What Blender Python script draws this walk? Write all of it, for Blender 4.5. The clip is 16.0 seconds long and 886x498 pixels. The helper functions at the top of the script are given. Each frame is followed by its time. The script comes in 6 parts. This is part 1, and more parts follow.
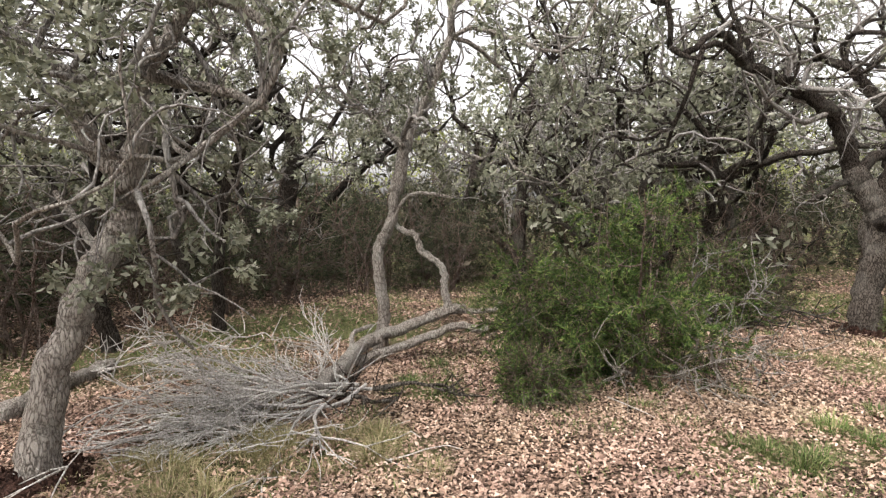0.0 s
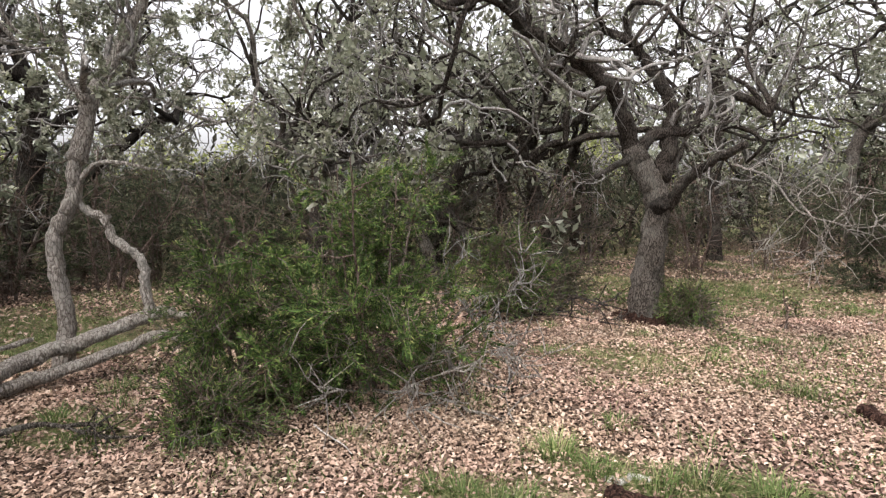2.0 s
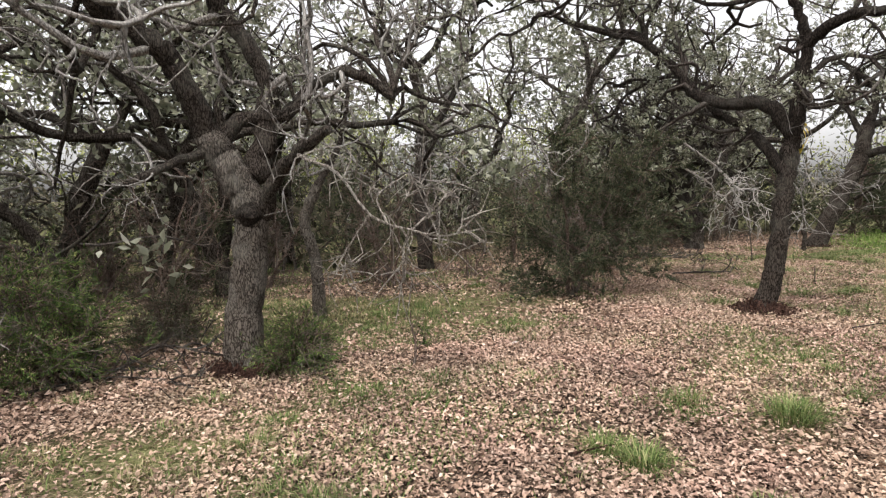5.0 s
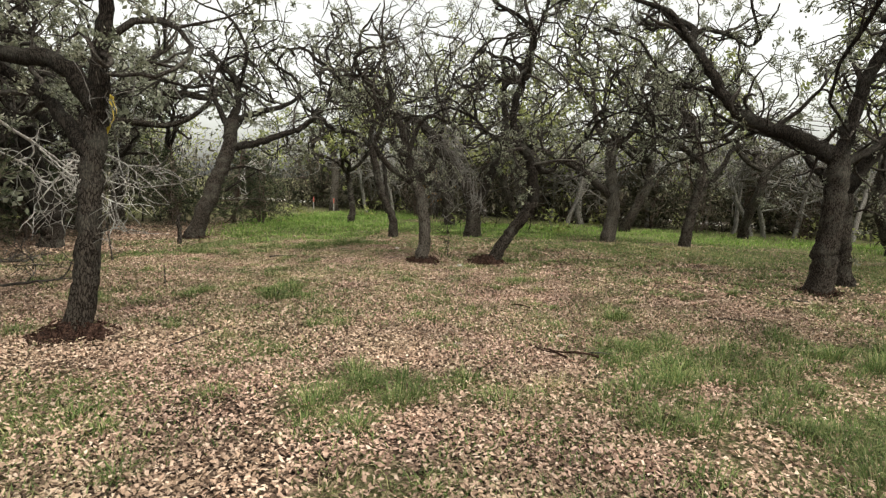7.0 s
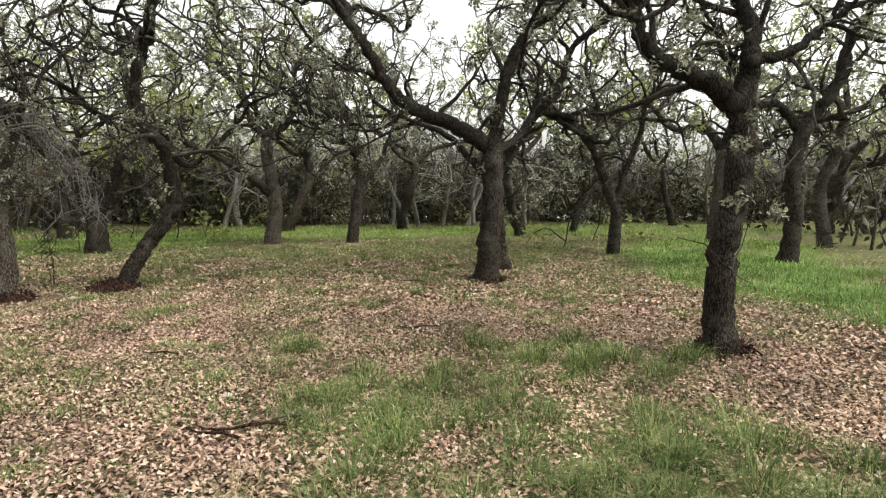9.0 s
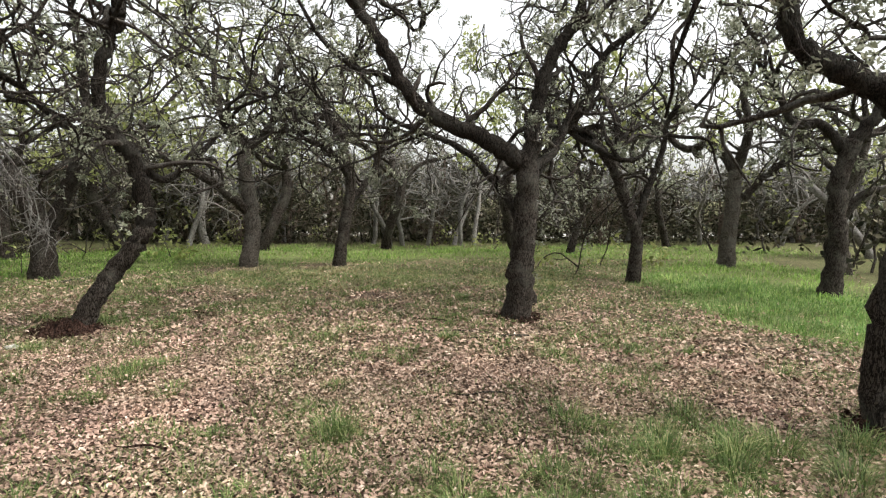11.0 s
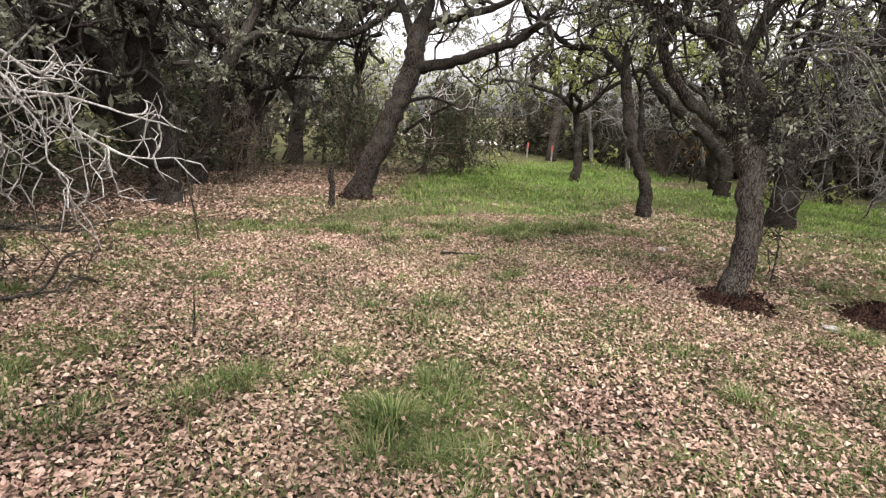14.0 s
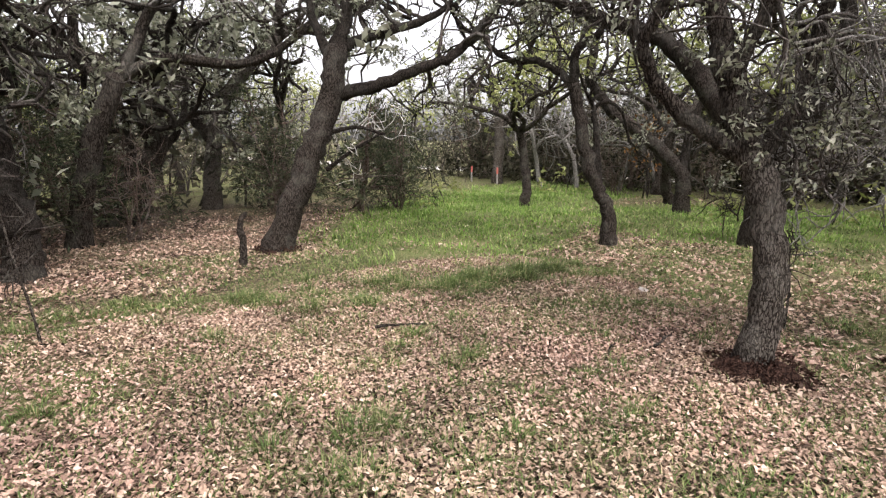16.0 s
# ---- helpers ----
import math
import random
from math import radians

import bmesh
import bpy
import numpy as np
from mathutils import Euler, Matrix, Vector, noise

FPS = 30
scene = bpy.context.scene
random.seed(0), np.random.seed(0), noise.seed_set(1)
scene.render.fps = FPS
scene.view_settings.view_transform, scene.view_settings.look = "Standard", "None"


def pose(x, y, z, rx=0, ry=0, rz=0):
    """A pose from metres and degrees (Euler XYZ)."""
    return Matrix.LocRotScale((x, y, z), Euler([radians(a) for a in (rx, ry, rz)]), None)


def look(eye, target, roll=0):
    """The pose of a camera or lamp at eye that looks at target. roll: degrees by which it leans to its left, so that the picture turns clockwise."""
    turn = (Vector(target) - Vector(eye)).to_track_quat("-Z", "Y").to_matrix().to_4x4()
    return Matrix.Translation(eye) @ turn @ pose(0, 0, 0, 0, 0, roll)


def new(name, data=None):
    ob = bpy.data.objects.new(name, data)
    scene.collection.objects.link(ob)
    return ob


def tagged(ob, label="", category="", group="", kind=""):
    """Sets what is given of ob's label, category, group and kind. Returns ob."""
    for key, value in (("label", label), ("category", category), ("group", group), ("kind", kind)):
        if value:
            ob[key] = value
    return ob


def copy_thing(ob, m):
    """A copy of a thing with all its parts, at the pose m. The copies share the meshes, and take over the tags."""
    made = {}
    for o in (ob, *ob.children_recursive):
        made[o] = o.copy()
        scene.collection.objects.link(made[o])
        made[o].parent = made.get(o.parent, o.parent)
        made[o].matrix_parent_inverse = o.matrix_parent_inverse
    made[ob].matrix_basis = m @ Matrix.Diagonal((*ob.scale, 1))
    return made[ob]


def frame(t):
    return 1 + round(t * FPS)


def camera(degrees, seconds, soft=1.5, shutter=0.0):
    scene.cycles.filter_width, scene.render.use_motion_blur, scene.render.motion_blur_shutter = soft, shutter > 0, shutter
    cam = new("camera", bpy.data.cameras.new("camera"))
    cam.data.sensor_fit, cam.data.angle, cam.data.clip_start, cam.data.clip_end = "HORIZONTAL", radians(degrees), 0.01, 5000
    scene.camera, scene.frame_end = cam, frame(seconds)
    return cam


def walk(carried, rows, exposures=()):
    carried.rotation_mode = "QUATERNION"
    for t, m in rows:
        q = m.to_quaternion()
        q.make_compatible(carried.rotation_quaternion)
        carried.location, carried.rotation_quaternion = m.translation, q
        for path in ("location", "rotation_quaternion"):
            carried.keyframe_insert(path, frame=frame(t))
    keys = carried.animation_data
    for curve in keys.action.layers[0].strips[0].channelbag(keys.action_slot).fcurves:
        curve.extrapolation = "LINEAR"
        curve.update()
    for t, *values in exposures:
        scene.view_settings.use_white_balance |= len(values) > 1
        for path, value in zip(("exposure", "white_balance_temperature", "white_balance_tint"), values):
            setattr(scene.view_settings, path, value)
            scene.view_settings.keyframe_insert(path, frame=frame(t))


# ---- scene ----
cam = camera(75.2, 16.0, 1.25)
PATH = [
    (0, (-3.46, -2.402, 1.529), (-4.319, -0.603, 1.37), -0.5),
    (0.5, (-3.336, -2.101, 1.508), (-4.097, -0.263, 1.304), 0.4),
    (1, (-3.113, -1.768, 1.523), (-3.803, 0.095, 1.295), 0.1),
    (1.5, (-2.949, -1.431, 1.498), (-3.518, 0.473, 1.272), 0.3),
    (2, (-2.705, -1.031, 1.457), (-3.138, 0.909, 1.241), 0.2),
    (2.5, (-2.458, -0.717, 1.471), (-2.834, 1.236, 1.268), 0.2),
    (3, (-2.217, -0.382, 1.463), (-2.546, 1.58, 1.259), 0.1),
    (3.2, (-2.09, -0.257, 1.432), (-2.393, 1.709, 1.23), 0.2),
    (5.3, (-0.622, 0.954, 1.397), (-0.265, 2.912, 1.203), -1.2),
    (5.5, (-0.474, 1.07, 1.405), (-0.029, 3.009, 1.204), -1.0),
    (6, (-0.034, 1.263, 1.403), (0.803, 3.068, 1.194), 0.1),
    (6.5, (0.397, 1.416, 1.395), (1.728, 2.893, 1.178), 0.8),
    (7, (0.863, 1.531, 1.405), (2.586, 2.52, 1.173), 1.6),
    (7.5, (1.25, 1.601, 1.38), (3.148, 2.181, 1.132), 1.7),
    (8, (1.595, 1.71, 1.367), (3.559, 1.992, 1.119), 0.8),
    (8.5, (1.938, 1.817, 1.364), (3.922, 1.884, 1.121), 0.2),
    (9, (2.31, 1.958, 1.359), (4.294, 1.854, 1.135), -0.2),
    (9.2, (2.43, 2.031, 1.355), (4.41, 1.862, 1.135), -0.3),
    (11.3, (3.721, 2.836, 1.456), (5.698, 2.593, 1.28), 0.6),
    (11.5, (3.807, 2.969, 1.451), (5.792, 2.797, 1.274), 0.4),
    (12, (3.938, 3.434, 1.558), (5.922, 3.544, 1.325), 0.6),
    (12.5, (4.158, 3.843, 1.527), (6.098, 4.225, 1.228), 1.2),
    (13, (4.368, 4.189, 1.505), (6.164, 5.012, 1.197), 1.0),
    (13.5, (4.432, 4.511, 1.459), (5.999, 5.693, 1.074), 3.2),
    (14, (4.383, 4.745, 1.396), (5.628, 6.242, 0.939), 3.9),
    (14.5, (4.53, 4.931, 1.381), (5.592, 6.555, 0.893), 3.3),
    (15, (4.773, 5.142, 1.41), (5.898, 6.729, 0.945), 2.2),
    (15.5, (5.014, 5.416, 1.455), (6.278, 6.906, 1.027), 0.9),
    (16, (5.34, 5.675, 1.46), (6.72, 7.074, 1.088), 0.2),
]
EXPOSURES = [(0, 1.02, 6700, 13.5), (3, 0.88, 6350, 14.5), (5.5, 0.74, 6700, 11.5), (7, 0.62, 6950, 4.5), (9, 0.85, 6850, 5), (12.5, 1.0, 6450, 11), (14.5, 0.96, 6600, 16), (16, 1.05, 6500, 16)]
walk(cam, [(t, look(eye, target, roll)) for t, eye, target, roll in PATH], EXPOSURES)

# ---- light ----
SUN_ELEV, SUN_TURN = radians(58), radians(200)
world = bpy.data.worlds.new("overcast_sky")
scene.world = world
world.use_nodes = True
wn, wl = world.node_tree.nodes, world.node_tree.links
sky = wn.new("ShaderNodeTexSky")
sky.sky_type, sky.sun_disc = "NISHITA", False
sky.sun_elevation, sky.sun_rotation = SUN_ELEV, SUN_TURN
sky.air_density, sky.dust_density, sky.ozone_density = 1.0, 4.0, 1.0
pale = wn.new("ShaderNodeHueSaturation")
pale.inputs["Saturation"].default_value = 0.13
pale.inputs["Value"].default_value = 1.3
wl.new(sky.outputs[0], pale.inputs["Color"])
wl.new(pale.outputs[0], wn["Background"].inputs[0])
wn["Background"].inputs[1].default_value = 0.15
sun = new("sun", bpy.data.lights.new("sun", "SUN"))
sun.data.energy, sun.data.angle, sun.data.color = 1.2, radians(20), (1.0, 0.96, 0.9)
sun.matrix_world = look((0, 0, 30), (0 - math.sin(SUN_TURN) * 17, 0 - math.cos(SUN_TURN) * 17, 0))


# ---- materials ----
def material(name, rough=0.9, spec=0.2):
    m = bpy.data.materials.new(name)
    m.use_nodes = True
    b = m.node_tree.nodes["Principled BSDF"]
    b.inputs["Roughness"].default_value = rough
    b.inputs["Specular IOR Level"].default_value = spec
    return m, m.node_tree.nodes, m.node_tree.links, b


def node(nodes, kind, **values):
    n = nodes.new(kind)
    for k, v in values.items():
        n.inputs[k.replace("_", " ")].default_value = v
    return n


def ramp(nodes, stops):
    r = nodes.new("ShaderNodeValToRGB")
    e = r.color_ramp.elements
    while len(e) < len(stops):
        e.new(0.5)
    for el, (p, c) in zip(e, stops):
        el.position, el.color = p, (*c, 1)
    return r


def bark_material(name, dark, mid, light, lichen, ridge=26.0, depth=0.6):
    """Furrowed bark: long plates parted by dark cracks, drawn out along the stem, and pale lichen in patches."""
    m, n, l, b = material(name, 0.95, 0.1)
    tc = n.new("ShaderNodeTexCoord")
    mp = n.new("ShaderNodeMapping")
    mp.inputs["Scale"].default_value = (1, 1, 0.3)
    l.new(tc.outputs["Object"], mp.inputs[0])
    warp = node(n, "ShaderNodeTexNoise", Scale=ridge * 0.55, Detail=3.0, Roughness=0.6)
    l.new(mp.outputs[0], warp.inputs["Vector"])
    bend = n.new("ShaderNodeVectorMath")
    bend.operation = "MULTIPLY_ADD"
    bend.inputs[1].default_value = (0.055, 0.055, 0.055)
    l.new(warp.outputs["Color"], bend.inputs[0])
    l.new(mp.outputs[0], bend.inputs[2])
    vor = node(n, "ShaderNodeTexVoronoi", Scale=ridge)
    vor.feature = "DISTANCE_TO_EDGE"
    l.new(bend.outputs[0], vor.inputs["Vector"])
    plate = n.new("ShaderNodeMapRange")
    plate.interpolation_type = "SMOOTHSTEP"
    plate.inputs["From Min"].default_value, plate.inputs["From Max"].default_value = 0.02, 0.2
    l.new(vor.outputs["Distance"], plate.inputs[0])
    fur = node(n, "ShaderNodeTexNoise", Scale=ridge * 2.6, Detail=5.0, Roughness=0.7)
    l.new(mp.outputs[0], fur.inputs["Vector"])
    mul = n.new("ShaderNodeMath")
    mul.operation = "MULTIPLY_ADD"
    mul.inputs[1].default_value = 0.34
    l.new(plate.outputs[0], mul.inputs[0])
    half = n.new("ShaderNodeMath")
    half.operation = "MULTIPLY"
    half.inputs[1].default_value = 0.72
    l.new(fur.outputs[0], half.inputs[0])
    l.new(half.outputs[0], mul.inputs[2])
    col = ramp(n, [(0.28, dark), (0.52, mid), (0.9, light)])
    l.new(mul.outputs[0], col.inputs[0])
    big = node(n, "ShaderNodeTexNoise", Scale=3.5, Detail=4.0, Roughness=0.7)
    l.new(tc.outputs["Object"], big.inputs["Vector"])
    patch = ramp(n, [(0.48, (0, 0, 0)), (0.66, (1, 1, 1))])
    l.new(big.outputs[0], patch.inputs[0])
    amount = n.new("ShaderNodeMath")
    amount.operation = "MULTIPLY"
    l.new(patch.outputs[0], amount.inputs[0])
    l.new(half.outputs[0], amount.inputs[1])
    mix = n.new("ShaderNodeMix")
    mix.data_type = "RGBA"
    l.new(amount.outputs[0], mix.inputs[0])
    l.new(col.outputs[0], mix.inputs[6])
    mix.inputs[7].default_value = (*lichen, 1)
    l.new(mix.outputs[2], b.inputs["Base Color"])
    bump = node(n, "ShaderNodeBump", Strength=min(1.0, depth * 1.6), Distance=0.035)
    l.new(mul.outputs[0], bump.inputs["Height"])
    l.new(bump.outputs[0], b.inputs["Normal"])
    return m


def leaf_material(name, stops, rough=0.6, through_light=0.25, spec=0.3, drift=0.0, clump=1.6, uneven=0.28):
    """Small leaves: one colour a leaf, varied, a little light passing through."""
    m, n, l, b = material(name, rough, spec)
    g = n.new("ShaderNodeNewGeometry")
    c = ramp(n, stops)
    l.new(g.outputs["Random Per Island"], c.inputs[0])
    tc = n.new("ShaderNodeTexCoord")
    nz = node(n, "ShaderNodeTexNoise", Scale=clump, Detail=3.0)
    l.new(tc.outputs["Object"], nz.inputs["Vector"])
    tone = n.new("ShaderNodeMapRange")
    tone.inputs["From Min"].default_value, tone.inputs["From Max"].default_value = 0.3, 0.7
    tone.inputs["To Min"].default_value, tone.inputs["To Max"].default_value = 1 - uneven, 1 + uneven
    l.new(nz.outputs[0], tone.inputs[0])
    hv = n.new("ShaderNodeHueSaturation")
    l.new(tone.outputs[0], hv.inputs["Value"])
    l.new(c.outputs[0], hv.inputs["Color"])
    if drift:  # the hue drifts over metres
        wide = node(n, "ShaderNodeTexNoise", Scale=0.75, Detail=3.0, Roughness=0.6)
        l.new(tc.outputs["Object"], wide.inputs["Vector"])
        hue = n.new("ShaderNodeMapRange")
        hue.inputs["From Min"].default_value, hue.inputs["From Max"].default_value = 0.35, 0.65
        hue.inputs["To Min"].default_value, hue.inputs["To Max"].default_value = 0.5 - drift * 0.6, 0.5 + drift
        l.new(wide.outputs[0], hue.inputs[0])
        l.new(hue.outputs[0], hv.inputs["Hue"])
    l.new(hv.outputs[0], b.inputs["Base Color"])
    if through_light:
        tr = n.new("ShaderNodeBsdfTranslucent")
        l.new(hv.outputs[0], tr.inputs["Color"])
        mx = n.new("ShaderNodeMixShader")
        mx.inputs[0].default_value = through_light
        l.new(b.outputs[0], mx.inputs[1])
        l.new(tr.outputs[0], mx.inputs[2])
        l.new(mx.outputs[0], n["Material Output"].inputs["Surface"])
    return m


BARK = bark_material("oak_bark", (0.008, 0.006, 0.005), (0.038, 0.03, 0.024), (0.135, 0.113, 0.094), (0.18, 0.175, 0.15), 50)
# for limbs and a burl; some of the limbs' backlit darkness is in this colour
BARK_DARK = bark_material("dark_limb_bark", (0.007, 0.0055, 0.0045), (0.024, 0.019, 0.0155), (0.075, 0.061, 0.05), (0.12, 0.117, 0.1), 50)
BARK_PALE = bark_material("pale_oak_bark", (0.014, 0.011, 0.009), (0.092, 0.077, 0.064), (0.25, 0.22, 0.187), (0.29, 0.28, 0.245), 50)
TWIG = bark_material("twig_bark", (0.016, 0.0125, 0.0105), (0.042, 0.034, 0.029), (0.105, 0.09, 0.078), (0.2, 0.195, 0.17), 40, 0.3)
TWIG_PALE = bark_material("lichen_grey_twig_bark", (0.07, 0.063, 0.056), (0.2, 0.184, 0.168), (0.36, 0.34, 0.315), (0.42, 0.42, 0.39), 40, 0.3)
WEATHERED = bark_material("weathered_pale_bark", (0.1, 0.083, 0.07), (0.33, 0.295, 0.255), (0.52, 0.48, 0.43), (0.52, 0.51, 0.46), 46, 1.0)
DEAD = bark_material("bleached_dead_wood", (0.2, 0.18, 0.155), (0.48, 0.455, 0.42), (0.64, 0.615, 0.575), (0.6, 0.6, 0.56), 40, 0.3)
CEDAR_BARK = bark_material("juniper_bark", (0.05, 0.035, 0.028), (0.13, 0.09, 0.07), (0.25, 0.2, 0.17), (0.3, 0.3, 0.27), 40, 0.5)
ROTTEN = bark_material("damp_mulch", (0.012, 0.007, 0.0055), (0.048, 0.026, 0.019), (0.105, 0.058, 0.043), (0.12, 0.067, 0.05), 30, 1.0)
OAK_LEAF = leaf_material("oak_leaves", [(0.0, (0.085, 0.09, 0.058)), (0.45, (0.215, 0.225, 0.15)), (0.8, (0.35, 0.36, 0.265)), (1.0, (0.48, 0.47, 0.39))], 0.34, 0.45, 0.5, 0.02)
OAK_SPRING = leaf_material("fresh_oak_leaves", [(0.0, (0.16, 0.19, 0.06)), (0.5, (0.3, 0.33, 0.11)), (1.0, (0.44, 0.45, 0.2))], 0.5, 0.45)
CEDAR_LEAF = leaf_material("juniper_sprays", [(0.0, (0.022, 0.042, 0.013)), (0.5, (0.066, 0.112, 0.03)), (0.85, (0.145, 0.205, 0.055)), (1.0, (0.26, 0.27, 0.1))], 0.7, 0.2, 0.15, 0.0, 5.0, 0.5)
CEDAR_DARK = leaf_material("dark_juniper_sprays", [(0.0, (0.02, 0.03, 0.015)), (0.6, (0.066, 0.077, 0.043)), (1.0, (0.17, 0.17, 0.1))], 0.75, 0.15, 0.12, 0.0, 2.5, 0.4)
HEDGE = leaf_material("brownish_hedge_sprays", [(0.0, (0.022, 0.024, 0.015)), (0.5, (0.062, 0.06, 0.038)), (0.85, (0.125, 0.112, 0.078)), (1.0, (0.2, 0.175, 0.135))], 0.8, 0.12, 0.1, 0.0, 1.2, 0.45)
LITTER = leaf_material("dry_leaf_litter", [(0.0, (0.06, 0.037, 0.027)), (0.2, (0.2, 0.129, 0.094)), (0.55, (0.37, 0.251, 0.188)), (0.88, (0.48, 0.346, 0.27)), (1.0, (0.58, 0.46, 0.37))], 0.75, 0.0, 0.25, 0.014)
RUSSET = leaf_material("withered_russet_leaves", [(0.0, (0.16, 0.07, 0.025)), (0.5, (0.34, 0.17, 0.06)), (1.0, (0.46, 0.3, 0.12))], 0.6, 0.3, 0.2)
GRASS = leaf_material("grass_blades", [(0.0, (0.045, 0.08, 0.022)), (0.5, (0.115, 0.162, 0.05)), (0.8, (0.19, 0.235, 0.085)), (1.0, (0.36, 0.33, 0.17))], 0.6, 0.3, 0.2)
MEADOW = leaf_material("bright_meadow_grass", [(0.0, (0.09, 0.17, 0.03)), (0.5, (0.2, 0.34, 0.065)), (0.85, (0.31, 0.43, 0.12)), (1.0, (0.46, 0.45, 0.24))], 0.6, 0.35, 0.2)
LUSH = leaf_material("lush_grass_blades", [(0.0, (0.055, 0.11, 0.025)), (0.5, (0.13, 0.23, 0.055)), (0.85, (0.21, 0.31, 0.09)), (1.0, (0.36, 0.36, 0.18))], 0.6, 0.35, 0.2)
DRY_GRASS = leaf_material("dry_grass_blades", [(0.0, (0.12, 0.13, 0.05)), (0.5, (0.25, 0.22, 0.11)), (1.0, (0.42, 0.36, 0.22))], 0.7, 0.25, 0.2)


def stone_material():
    m, n, l, b = material("limestone", 0.9, 0.2)
    tc = n.new("ShaderNodeTexCoord")
    nz = node(n, "ShaderNodeTexNoise", Scale=18.0, Detail=6.0, Roughness=0.7)
    l.new(tc.outputs["Object"], nz.inputs["Vector"])
    c = ramp(n, [(0.3, (0.25, 0.22, 0.19)), (0.55, (0.5, 0.47, 0.43)), (0.8, (0.66, 0.63, 0.59))])
    l.new(nz.outputs[0], c.inputs[0])
    l.new(c.outputs[0], b.inputs["Base Color"])
    bp = node(n, "ShaderNodeBump", Strength=0.6, Distance=0.02)
    l.new(nz.outputs[0], bp.inputs["Height"])
    l.new(bp.outputs[0], b.inputs["Normal"])
    return m


STONE = stone_material()


def ground_material():
    """Soil under crumbled leaves; the mesh's own 'green' layer says where grass grows."""
    m, n, l, b = material("leafy_soil", 0.95, 0.1)
    tc = n.new("ShaderNodeTexCoord")
    cells = node(n, "ShaderNodeTexVoronoi", Scale=46.0, Randomness=1.0)
    l.new(tc.outputs["Object"], cells.inputs["Vector"])
    sep = n.new("ShaderNodeSeparateColor")
    l.new(cells.outputs["Color"], sep.inputs[0])
    crumbs = ramp(n, [(0.0, (0.014, 0.009, 0.0065)), (0.35, (0.055, 0.037, 0.027)), (0.7, (0.15, 0.104, 0.076)), (1.0, (0.36, 0.26, 0.195))])
    l.new(sep.outputs[0], crumbs.inputs[0])
    broad = node(n, "ShaderNodeTexNoise", Scale=0.9, Detail=5.0, Roughness=0.7)
    l.new(tc.outputs["Object"], broad.inputs["Vector"])
    tone = n.new("ShaderNodeMapRange")
    tone.inputs["From Min"].default_value, tone.inputs["From Max"].default_value = 0.3, 0.7
    tone.inputs["To Min"].default_value, tone.inputs["To Max"].default_value = 0.6, 1.15
    l.new(broad.outputs[0], tone.inputs[0])
    hv = n.new("ShaderNodeHueSaturation")
    l.new(tone.outputs[0], hv.inputs["Value"])
    l.new(crumbs.outputs[0], hv.inputs["Color"])
    moss = ramp(n, [(0.1, (0.05, 0.055, 0.022)), (0.5, (0.135, 0.155, 0.058)), (0.9, (0.27, 0.265, 0.12))])
    fine = node(n, "ShaderNodeTexNoise", Scale=25.0, Detail=4.0, Roughness=0.75)
    l.new(tc.outputs["Object"], fine.inputs["Vector"])
    l.new(fine.outputs[0], moss.inputs[0])
    at = n.new("ShaderNodeAttribute")
    at.attribute_name = "green"
    edge = n.new("ShaderNodeMath")
    edge.operation = "MULTIPLY_ADD"
    edge.inputs[1].default_value = 1.7
    l.new(at.outputs["Fac"], edge.inputs[0])
    off = n.new("ShaderNodeMath")
    off.operation = "MULTIPLY_ADD"
    off.inputs[1].default_value, off.inputs[2].default_value = 1.8, -1.05
    l.new(broad.outputs[0], off.inputs[0])
    l.new(off.outputs[0], edge.inputs[2])
    edge.use_clamp = True
    mix = n.new("ShaderNodeMix")
    mix.data_type = "RGBA"
    l.new(edge.outputs[0], mix.inputs[0])
    l.new(hv.outputs[0], mix.inputs[6])
    l.new(moss.outputs[0], mix.inputs[7])
    l.new(mix.outputs[2], b.inputs["Base Color"])
    bump = node(n, "ShaderNodeBump", Strength=0.8, Distance=0.02)
    l.new(cells.outputs["Distance"], bump.inputs["Height"])
    l.new(bump.outputs[0], b.inputs["Normal"])
    return m


SOIL = ground_material()


# ---- mesh building ----
def mesh_of(name, verts, faces, mat):
    """A mesh from an array of places and one array of faces with the same number of corners."""
    verts, faces = np.asarray(verts, np.float32), np.asarray(faces, np.int32)
    me = bpy.data.meshes.new(name)
    k, c = faces.shape
    me.vertices.add(len(verts))
    me.vertices.foreach_set("co", verts.ravel())
    me.loops.add(k * c)
    me.loops.foreach_set("vertex_index", faces.ravel())
    me.polygons.add(k)
    me.polygons.foreach_set("loop_start", np.arange(0, k * c, c, dtype=np.int32))
    me.polygons.foreach_set("use_smooth", np.ones(k, bool))
    me.materials.append(mat)
    me.update(calc_edges=True)
    return me


def part(name, me, parent, label=""):
    ob = new(name, me)
    ob.parent = parent
    if label:
        ob["label"] = label
    return ob


def thing(name, place, label, category, group="", kind=""):
    ob = new(name)
    ob.empty_display_size = 0.2
    ob.matrix_world = Matrix.Translation(place)
    return tagged(ob, label, category, group, kind)


